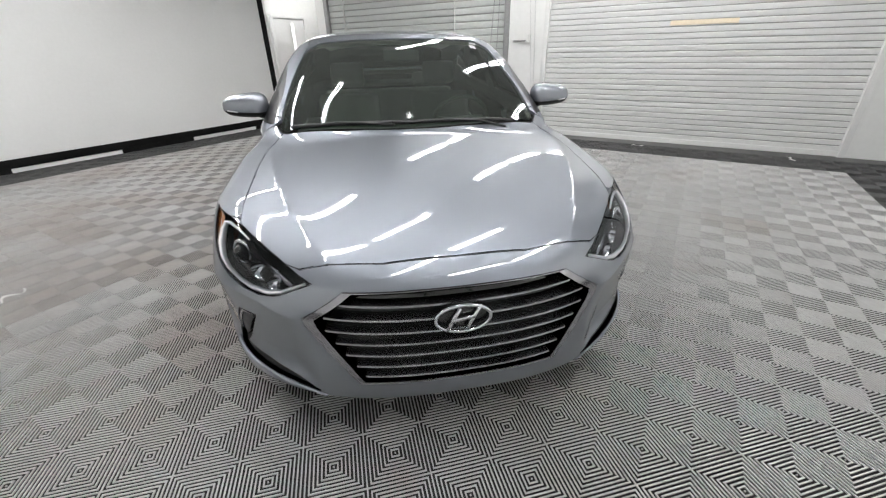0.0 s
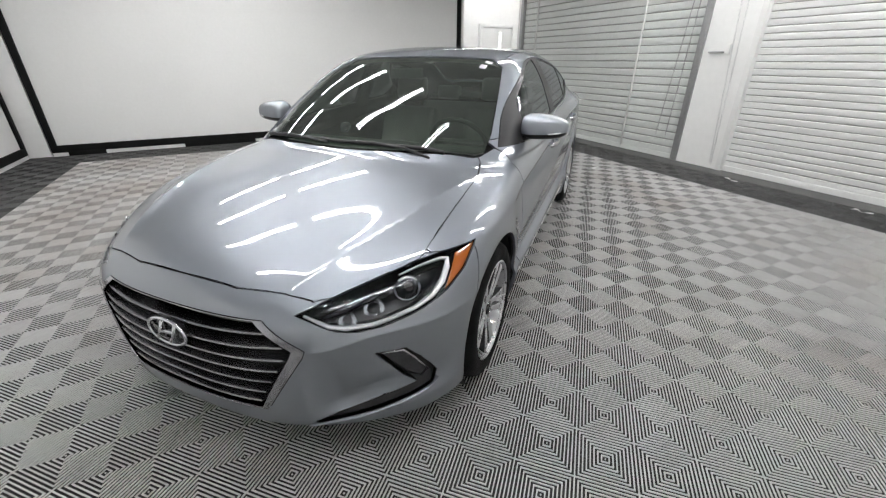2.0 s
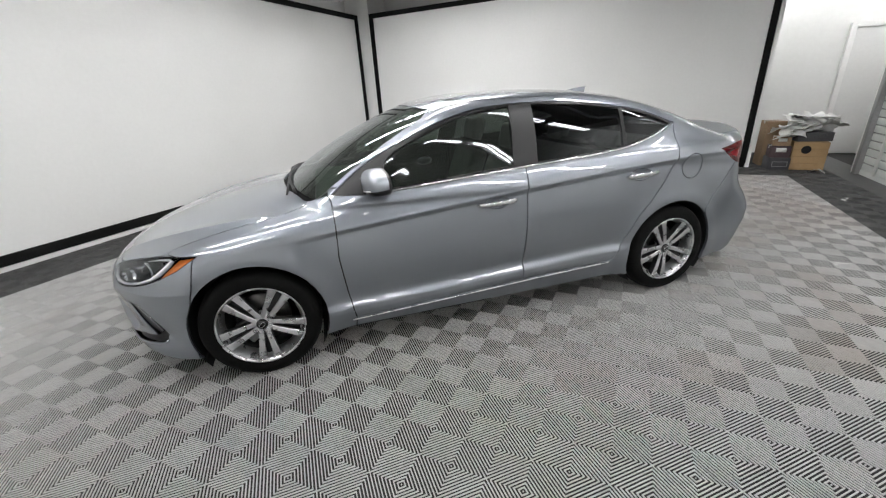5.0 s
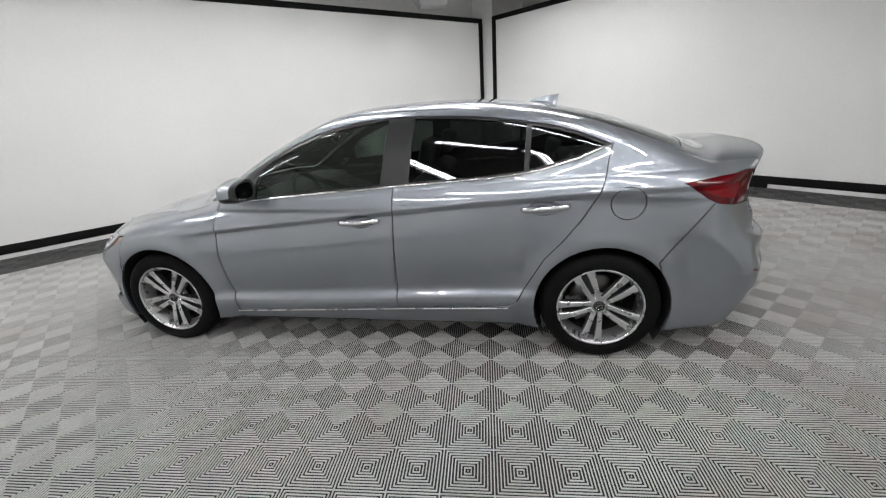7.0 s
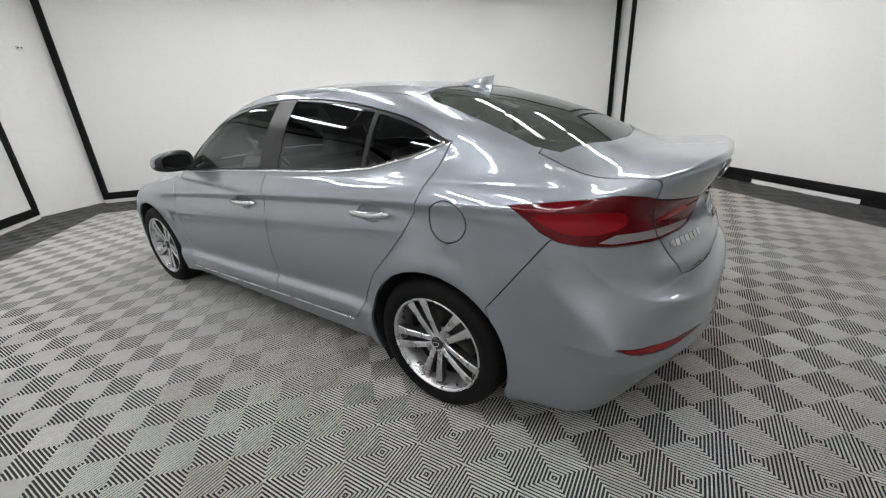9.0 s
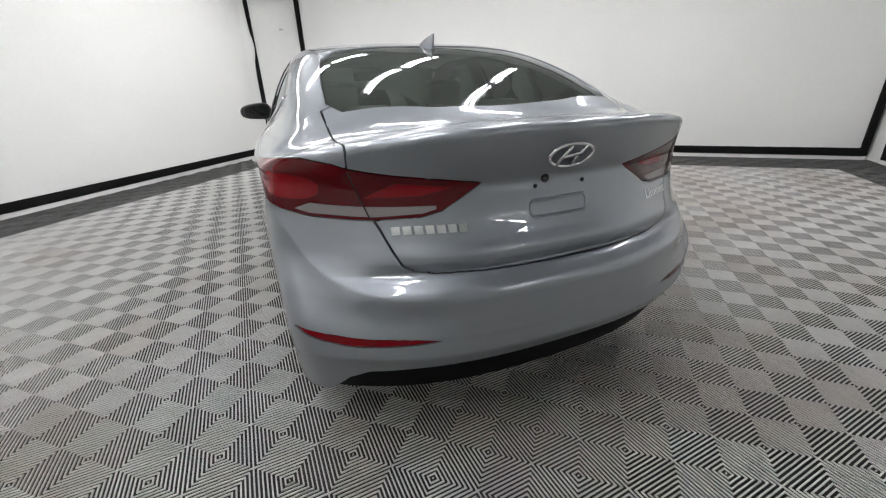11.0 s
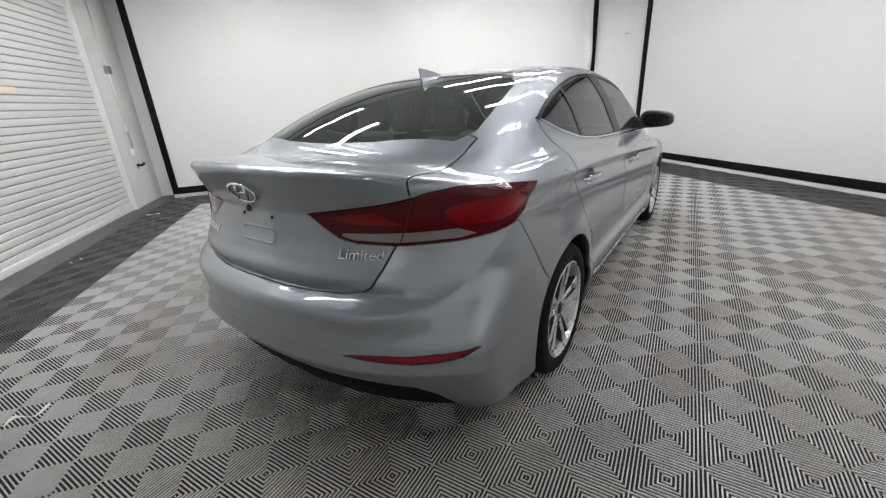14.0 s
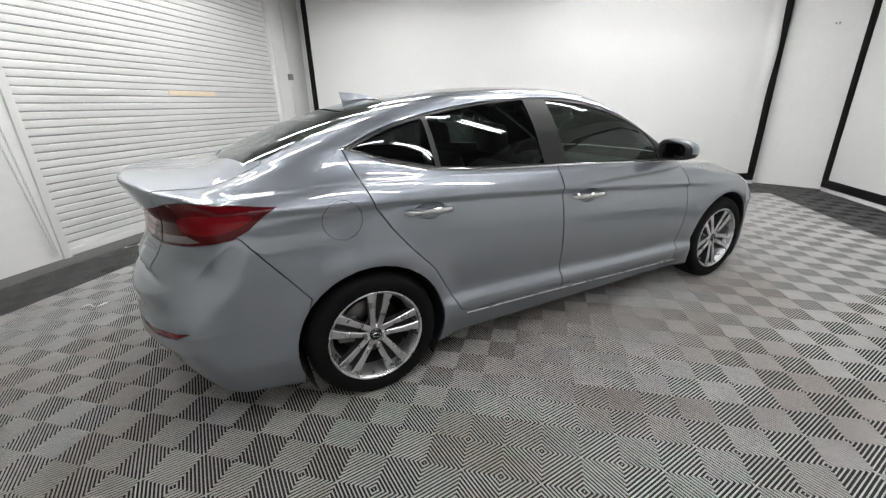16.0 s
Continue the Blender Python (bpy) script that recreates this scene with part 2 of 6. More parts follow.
def tube(bm, pts, r, n=8, closed=False, flat=1.0, up=(0, 0, 1)):
    """A round or flattened bar swept along points; r: one radius or one a point."""
    pts = [Vector(p) for p in pts]
    rings = []
    m = len(pts)
    for i, p in enumerate(pts):
        a = pts[(i - 1) % m] if closed or i else p
        b = pts[(i + 1) % m] if closed or i < m - 1 else p
        d = (b - a).normalized()
        s = d.cross(Vector(up))
        s = s.normalized() if s.length > 1e-4 else d.orthogonal().normalized()
        u = s.cross(d)
        rr = r[i] if isinstance(r, (list, tuple)) else r
        rings.append([bm.verts.new(p + rr * (math.cos(2 * math.pi * k / n) * s + flat * math.sin(2 * math.pi * k / n) * u)) for k in range(n)])
    for i in range(m if closed else m - 1):
        a, b = rings[i], rings[(i + 1) % m]
        for k in range(n):
            bm.faces.new((a[k], a[(k + 1) % n], b[(k + 1) % n], b[k]))
    if not closed:
        bm.faces.new(rings[0][::-1])
        bm.faces.new(rings[-1])
    return bm


def lathe(bm, profile, n=48, axis="y", arc=None):
    """A profile of (radius, offset along the axis) spun round the axis."""
    rings = []
    for k in range(n):
        a = 2 * math.pi * k / n
        c, s = math.cos(a), math.sin(a)
        rings.append([bm.verts.new((r * c, o, r * s) if axis == "y" else (r * c, r * s, o)) for r, o in profile])
    for k in range(n):
        a, b = rings[k], rings[(k + 1) % n]
        for i in range(len(profile) - 1):
            bm.faces.new((a[i], a[i + 1], b[i + 1], b[i]))
    return bm


def sweep_curve(knots, x):
    """A smooth curve through (x, value) knots, monotone in between (Fritsch-Carlson)."""
    k = np.array(knots, float)
    k = k[np.argsort(k[:, 0])]
    xs, ys = k[:, 0], k[:, 1]
    h, d = np.diff(xs), np.diff(ys) / np.diff(xs)
    m = np.zeros(len(xs))
    m[1:-1] = np.where(d[:-1] * d[1:] > 0, 2 * d[:-1] * d[1:] / np.where(np.abs(d[:-1] + d[1:]) < 1e-9, 1e-9, d[:-1] + d[1:]), 0)
    m[0], m[-1] = d[0], d[-1]
    x = np.clip(x, xs[0], xs[-1])
    i = np.clip(np.searchsorted(xs, x) - 1, 0, len(h) - 1)
    t = (x - xs[i]) / h[i]
    return ys[i] * (1 + 2 * t) * (1 - t) ** 2 + m[i] * h[i] * t * (1 - t) ** 2 + ys[i + 1] * t * t * (3 - 2 * t) + m[i + 1] * h[i] * t * t * (t - 1)


# ---------- the room: a closed bay with fabric backdrops on three sides and two shutters in the west wall ----------
EAST, NORTH, WEST, SOUTH = 4.25, 4.25, -4.35, -5.35
OUT = 0.3
ground = finish("floor", boxed((-6.2, -7.4, -0.2), (5.4, 5.4, -0.014)), SLAB, smooth=False)
tagged(ground, "dark concrete slab under the ribbed floor tiles", "floor", kind="structure")
ceiling = finish("ceiling", boxed((-6.2, -7.4, CEIL_Z), (5.4, 5.4, CEIL_Z + 0.15)), CEIL_PAINT, smooth=False)
tagged(ceiling, "dim grey ceiling above the tube lamps", "ceiling", kind="structure")


def wall(name, lo, hi, label):
    return tagged(finish(name, boxed(lo, hi), WALL_PAINT, smooth=False), label, "wall", kind="structure")


wall("wall_east", (EAST + OUT, -7.4, -0.02), (EAST + OUT + 0.2, 5.4, CEIL_Z), "white painted wall behind the fabric backdrop")
wall("wall_north", (-6.2, NORTH + OUT, -0.02), (EAST + OUT, NORTH + OUT + 0.2, CEIL_Z), "white painted wall behind the fabric backdrop")
wall("wall_corner_east", (3.97, SOUTH - 0.03, -0.02), (EAST + OUT, SOUTH + 0.0, CEIL_Z), "white painted filler between two backdrops")
# added panel, set forward of the true corner so the lamps brighten the gap
corner = finish("added_corner_panel", boxed((-0.47, 0.0, -0.02), (0.47, 0.05, CEIL_Z)), WALL_PAINT, smooth=False)
corner.matrix_basis = pose(3.97, 4.07, 0, 0, 0, -36)
tagged(corner, "white painted splayed panel added in the gap between two backdrops", "wall", kind="structure")
wall("wall_south", (-6.2, -7.2, -0.02), (EAST + OUT, -7.0, CEIL_Z), "white painted wall at the storage end of the bay")

GREY_Y, WHITE_Y, DOOR_H = (-5.0, -1.02), (-0.36, 3.6), 3.3
T = 0.2
wall("wall_west", (WEST - T, GREY_Y[0] - 0.14, -0.02), (WEST, GREY_Y[0], CEIL_Z), "white painted jamb beside the grey shutter")
wall("wall_passage_west", (-6.2, -7.0, -0.02), (-6.0, GREY_Y[0] - 0.14, CEIL_Z), "white painted wall at the end of a side passage")
wall("wall_passage_north", (-6.2, GREY_Y[0] - 0.14, -0.02), (WEST - T, GREY_Y[0] - 0.04, CEIL_Z), "white painted wall behind the grey shutter")
wall("wall_west_pillar", (WEST - T, GREY_Y[1], -0.02), (WEST, WHITE_Y[0], CEIL_Z), "white painted pillar between the two shutters")
wall("wall_west_end", (WEST - T, WHITE_Y[1], -0.02), (WEST, NORTH + OUT, CEIL_Z), "white painted wall beside the white shutter")
for i, (a, b) in enumerate((GREY_Y, WHITE_Y)):
    wall("wall_west_lintel_%d" % (i + 1), (WEST - T, a, DOOR_H), (WEST, b, CEIL_Z), "white painted lintel over a shutter")


def shutter(name, label, y0, y1, pitch, mat, frame_mat, frame_w, depth):
    """A roll-up shutter: bowed slats between two guide rails, with a bottom bar."""
    door = thing(name, label, "shutter", kind="structure")
    x = WEST - 0.06
    bm = bmesh.new()
    prof = [(0.0, 0.0), (0.8 * depth, 0.05 * pitch), (depth, 0.16 * pitch), (depth, 0.80 * pitch), (0.6 * depth, 0.88 * pitch), (0.0, 0.91 * pitch), (0.0, pitch)]
    ends = [[bm.verts.new((o, y, z)) for o, z in prof] for y in (y0 + 0.03, y1 - 0.03)]
    for k in range(len(prof) - 1):
        bm.faces.new((ends[0][k], ends[1][k], ends[1][k + 1], ends[0][k + 1]))
    bmesh.ops.recalc_face_normals(bm, faces=bm.faces)
    # groove faces take the painted shade colour
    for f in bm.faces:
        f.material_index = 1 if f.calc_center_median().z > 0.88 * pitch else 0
    n = int((DOOR_H - 0.06) / pitch)
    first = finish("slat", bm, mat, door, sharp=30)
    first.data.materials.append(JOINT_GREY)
    first.location = (x, 0, 0.06)
    for k in range(1, n + 1):
        s = new("slat", first.data)
        s.parent, s.location = door, (x + random.uniform(-0.0015, 0.0015), 0, 0.06 + k * pitch)
    part("bottom_bar", boxed((x - 0.01, y0 + 0.03, -0.012), (x + 0.03, y1 - 0.03, 0.065), 0.006), mat, door)
    for y in (y0, y1):
        part("guide_rail", boxed((x - 0.05, y - frame_w / 2, -0.012), (x + 0.085, y + frame_w / 2, DOOR_H), 0.004), frame_mat, door, "upright guide rail of the shutter")
    return door


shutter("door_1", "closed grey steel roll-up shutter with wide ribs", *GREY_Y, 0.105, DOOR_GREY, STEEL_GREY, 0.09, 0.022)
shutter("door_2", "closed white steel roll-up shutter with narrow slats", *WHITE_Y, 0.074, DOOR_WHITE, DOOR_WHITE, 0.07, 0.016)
sill = finish("floor_threshold", boxed((WEST - T, -7.0, -0.02), (-4.09, NORTH + OUT, -0.002)), THRESHOLD, smooth=False)
tagged(sill, "worn dark grey concrete strip along the shutters", "threshold", kind="structure")


# ---------- fabric backdrops ----------
TRIM_W, TRIM_D = 0.085, 0.03


def cloth(width, height, seed, amp=0.006, slack=0.0):
    """A stretched sheet in the x-z plane with slack folds along its lower edge and a few long creases."""
    bm = bmesh.new()
    nx, nz = int(width / (0.04 if slack else 0.09)), int(height / (0.06 if slack else 0.09))
    rows = []
    for j in range(nz + 1):
        z = height * j / nz
        row = []
        for i in range(nx + 1):
            x = width * i / nx
            d = amp * noise.noise(Vector((x * 0.7 + seed, z * 0.5, seed)))
            d += 0.5 * amp * noise.noise(Vector((x * 0.5 + seed, z * 4.0, seed + 7)))
            d += 1.1 * amp * math.exp(-z / 0.5) * noise.noise(Vector((x * 2.2 + seed, z * 1.5, seed + 3)))
            near_end = math.exp(-(((width - x - 0.4) / 0.28) ** 2)) * slack
            d -= 1.9 * slack * math.exp(-(((width - x - 0.13) / 0.05) ** 2)) * (math.exp(-(((z - 1.82) / 0.30) ** 2)) + 0.35 * math.exp(-(((z - 2.75) / 0.4) ** 2)))
            d -= near_end * (0.5 + noise.noise(Vector((x * 3.0, z * 1.6, seed)))) * (0.3 + 0.7 * z / height)
            row.append(bm.verts.new((x, d, z)))
        rows.append(row)
    for j in range(nz):
        for i in range(nx):
            bm.faces.new((rows[j][i], rows[j][i + 1], rows[j + 1][i + 1], rows[j + 1][i]))
    return bm


def backdrop(label, at, width, seed, TOP_Z=3.0, slack=0.0, skirts=False):
    """A frame of black trim with white fabric, standing on a low white rail. Local x runs along it, local -y faces the room."""
    th = thing("backdrop_frame", label, "backdrop", "fabric backdrops round the car", at=at)
    z0 = 0.055
    fab = part("fabric", cloth(width - 0.02, TOP_Z - z0 - 0.02, seed, slack=slack), FABRIC, th, "white stretched fabric")
    fab.location = (0.01, 0, z0 + 0.01)
    back = part("lining", boxed((0.0, 0.02, 0.0), (width, 0.045, TOP_Z)), WALL_PAINT, th, smooth=False)
    for name, lo, hi in (
        ("bottom_trim", (0, -TRIM_D, z0), (width, 0.012, z0 + TRIM_W + 0.02)),
        ("top_trim", (0, -TRIM_D, TOP_Z - TRIM_W), (width, 0.012, TOP_Z)),
        ("side_trim", (0, -TRIM_D - 0.003, z0 + TRIM_W + 0.02), (TRIM_W, 0.012, TOP_Z - TRIM_W)),
        ("side_trim", (width - TRIM_W, -TRIM_D - 0.003, z0 + TRIM_W + 0.02), (width, 0.012, TOP_Z - TRIM_W)),
    ):
        if slack and name == "side_trim" and lo[0] > 1:
            # slack fabric laps over part of this edge
            bm = bmesh.new()
            rings = []
            for k in range(41):
                z = lo[2] + (hi[2] - lo[2]) * k / 40
                lap = 0.025 * math.exp(-(((z - 1.95) / 0.28) ** 2)) + 0.012 * noise.noise(Vector((1.7 * z, seed, 0)))
                rings.append([bm.verts.new((x, y, z)) for x, y in ((lo[0] + lap, lo[1]), (hi[0], lo[1]), (hi[0], hi[1]), (lo[0] + lap, hi[1]))])
            for a_, b_ in zip(rings, rings[1:]):
                for i in range(4):
                    bm.faces.new((a_[i], a_[(i + 1) % 4], b_[(i + 1) % 4], b_[i]))
            bm.faces.new(rings[0][::-1])
            bm.faces.new(rings[-1])
            part(name, bm, BLACK_TRIM, th, "black edging partly lapped by slack fabric")
            continue
        part(name, boxed(lo, hi, 0.004), BLACK_TRIM, th, "black edging")
    at_x = random.uniform(0.0, 0.4)
    while skirts and at_x < width - 0.3:
        run = random.uniform(0.4, 1.2)
        part("cloth_skirt", boxed((at_x, -0.034, -0.008), (min(at_x + run, width - 0.01), -0.024, z0 + 0.012), 0.003), BLACK_TRIM, th, "black cloth hanging over the rail")
        at_x += run + random.uniform(0.4, 1.3)
    part("foot_rail", boxed((0, -0.02, -0.012), (width, 0.02, 0.052), 0.006), WALL_PAINT, th, "low white rail under the fabric")
    return th


east = backdrop("wide white fabric backdrop with black edging", pose(EAST, 3.75, 0, 0, 0, -90), 9.06, 1.0)
south = backdrop("wide white fabric backdrop with black edging beside the storage corner", pose(3.95, SOUTH, 0, 0, 0, 180), 7.03, 5.0, skirts=True)
part("end_return", boxed((7.034, -0.028, -0.012), (7.085, 0.04, 3.0), 0.003), WALL_PAINT, south, "white end of the frame")
north = backdrop("wide white fabric backdrop with black edging opposite the tail of the car", pose(-4.06, NORTH, 0, 0, 0, 0), 7.62, 9.0, 3.3, 0.06)


# ---------- ribbed floor tiles ----------
CELL = 0.30265 / 2
TILE = 2 * CELL


def tile_mesh(name, mat):
    """A square tile of four quadrants; the bars of each run across its diagonal, so that they close to rings round the tile's middle."""
    verts, faces = [], []

    def clip(poly, d, c, keep_less):
        out = []
        for i, p in enumerate(poly):
            q = poly[(i + 1) % len(poly)]
            a, b = (p[0] * d[0] + p[1] * d[1] - c), (q[0] * d[0] + q[1] * d[1] - c)
            if keep_less:
                a, b = -a, -b
            if a >= 0:
                out.append(p)
            if a * b < 0:
                t = a / (a - b)
                out.append((p[0] + t * (q[0] - p[0]), p[1] + t * (q[1] - p[1])))
        return out

    bars = 16
    step = CELL * math.sqrt(2) / bars
    half, lip, drop = 0.18 * step, 0.06 * step, 0.0008
    for sx in (-1, 1):
        for sy in (-1, 1):
            d = (sx / math.sqrt(2), sy / math.sqrt(2))
            quad = [(0, 0), (sx * CELL, 0), (sx * CELL, sy * CELL), (0, sy * CELL)]
            if sx * sy < 0:
                quad.reverse()
            for k in range(bars + 1):
                # each bar: a flat crown between two sloping shoulders that fall to upright sides
                for lo, hi, zl, zh in ((-half, -half + lip, -drop, 0.0), (-half + lip, half - lip, 0.0, 0.0), (half - lip, half, 0.0, -drop)):
                    lo, hi = k * step + lo, k * step + hi
                    poly = clip(clip(quad, d, lo, False), d, hi, True)
                    if len(poly) < 3:
                        continue
                    base = len(verts)
                    verts += [(x, y, zl + (zh - zl) * (x * d[0] + y * d[1] - lo) / (hi - lo)) for x, y in poly]
                    faces.append(tuple(range(base, base + len(poly))))
                for at in (k * step - half, k * step + half):
                    line = [p for p in clip(quad, d, at, False) if abs(p[0] * d[0] + p[1] * d[1] - at) < 1e-7]
                    if len(line) == 2:
                        base = len(verts)
                        verts += [(x, y, -drop) for x, y in line] + [(x, y, -0.0050) for x, y in line]
                        faces.append((base, base + 1, base + 3, base + 2))
    me = bpy.data.meshes.new(name)
    me.from_pydata(verts, [], faces)
    me.materials.append(mat)
    return me, verts, faces


# ---------- the car's body as one smooth solid (car axes: x ahead, y to its left, z up, origin on the floor between the axles) ----------
def bumpf(x, c, w):
    return np.exp(-(((x - c) / w) ** 2))


def ramp(x, a, b):
    t = np.clip((x - a) / (b - a), 0, 1)
    return t * t * (3 - 2 * t)


def smax(a, b, k):
    h = np.clip(0.5 + 0.5 * (a - b) / k, 0, 1)
    return b + (a - b) * h + k * h * (1 - h)


def smin(a, b, k):
    return -smax(-a, -b, k)


DECK = [(2.3, 0.56), (2.2, 0.64), (2.12, 0.70), (2.0, 0.752), (1.8, 0.813), (1.5, 0.88), (1.2, 0.93), (1.0, 0.96), (0.8, 0.965), (0.4, 0.96), (-0.4, 0.975), (-1.0, 1.01), (-1.5, 1.045), (-1.75, 1.07), (-2.0, 1.083), (-2.15, 1.09), (-2.3, 1.098)]
ROOF = [(1.6, 0.62), (1.2, 0.91), (1.05, 1.005), (0.85, 1.122), (0.6, 1.245), (0.35, 1.342), (0.15, 1.397), (-0.1, 1.425), (-0.4, 1.432), (-0.7, 1.42), (-1.0, 1.387), (-1.25, 1.34), (-1.5, 1.27), (-1.7, 1.197), (-1.85, 1.132), (-2.0, 1.06), (-2.2, 0.94), (-2.5, 0.7)]
NOSE = [(0.1, 2.14), (0.18, 2.175), (0.25, 2.19), (0.36, 2.2), (0.5, 2.203), (0.6, 2.19), (0.66, 2.165), (0.72, 2.11), (0.8, 2.0), (1.0, 1.7)]
TAIL = [(0.1, 2.15), (0.2, 2.215), (0.3, 2.272), (0.40, 2.316), (0.425, 2.332), (0.44, 2.338), (0.46, 2.336), (0.5, 2.331), (0.55, 2.335), (0.61, 2.334), (0.63, 2.33), (0.645, 2.322), (0.66, 2.306), (0.672, 2.29), (0.684, 2.269), (0.70, 2.276), (0.722, 2.2850), (0.733, 2.2845), (0.78, 2.259), (0.84, 2.233), (0.9, 2.223), (0.925, 2.219), (0.934, 2.220), (0.95, 2.229), (0.99, 2.250), (1.04, 2.271), (1.085, 2.286), (1.1, 2.286), (1.3, 2.26)]
# the flank against height, in a measure where the creases run level
FLANK = [(0.1, -0.1), (0.17, -0.06), (0.24, -0.028), (0.28, -0.013), (0.30, -0.008), (0.33, -0.003), (0.352, -0.004), (0.366, -0.010), (0.385, -0.025), (0.397, -0.030), (0.41, -0.031), (0.45, -0.025), (0.5, -0.0155), (0.56, -0.0073), (0.60, -0.0045), (0.635, -0.0037), (0.67, -0.0046), (0.70, -0.0063), (0.74, -0.0105), (0.79, -0.018), (0.82, -0.0235), (0.832, -0.0252), (0.848, -0.0192), (0.857, -0.0155), (0.863, -0.0158), (0.872, -0.020), (0.9, -0.032), (0.94, -0.051), (0.97, -0.068), (1.0, -0.087), (1.05, -0.13), (1.15, -0.22)]
TAIL_CORNER = [(0.1, 2.15), (0.2, 2.215), (0.3, 2.272), (0.40, 2.316), (0.425, 2.33), (0.44, 2.335), (0.5, 2.331), (0.55, 2.335), (0.62, 2.33), (0.68, 2.312), (0.74, 2.29), (0.80, 2.272), (0.86, 2.262), (0.93, 2.262), (1.0, 2.27), (1.085, 2.283), (1.1, 2.283), (1.3, 2.26)]
PLAIN_FLANK = [(0.1, -0.05), (0.17, -0.03), (0.22, -0.022), (0.28, -0.016), (0.33, -0.012), (0.41, -0.012), (0.48, -0.012), (0.6, -0.006), (0.72, 0.0), (0.8, -0.002), (0.84, -0.012), (0.88, -0.03), (0.95, -0.07), (1.05, -0.13)]
LOW_CREASE = [(2.3, 0.35), (0.84, 0.363), (0.2, 0.380), (-0.3, 0.402), (-0.85, 0.419), (-2.3, 0.44)]
MAIN_CREASE = [(2.3, 0.68), (1.5, 0.735), (0.86, 0.79), (0.5, 0.822), (0.1, 0.857), (-0.23, 0.882), (-0.7, 0.918), (-1.05, 0.941), (-1.36, 0.960), (-1.67, 0.973), (-2.3, 0.985)]
HOOD_CREASE = [(1.0, 0.72), (1.2, 0.70), (1.5, 0.635), (1.75, 0.555), (1.93, 0.474), (2.05, 0.41), (2.2, 0.35)]
BUMPER_RIDGE = [(0.0, 0.642), (0.15, 0.638), (0.36, 0.633), (0.5, 0.633), (0.61, 0.642), (0.70, 0.668), (0.76, 0.712), (0.81, 0.794), (0.85, 0.86)]
REFLECTOR_RIDGE = [(-2.4, 0.497), (-2.15, 0.508), (-1.93, 0.510), (-1.857, 0.537), (-1.777, 0.60), (-1.6, 0.75)]
UPPER_CREASE = [(1.0, 0.90), (0.71, 0.918), (0.23, 0.957), (-0.3, 0.985), (-0.8, 1.012), (-1.05, 1.021), (-1.27, 1.030), (-1.45, 1.034), (-1.8, 1.033), (-2.3, 1.02)]


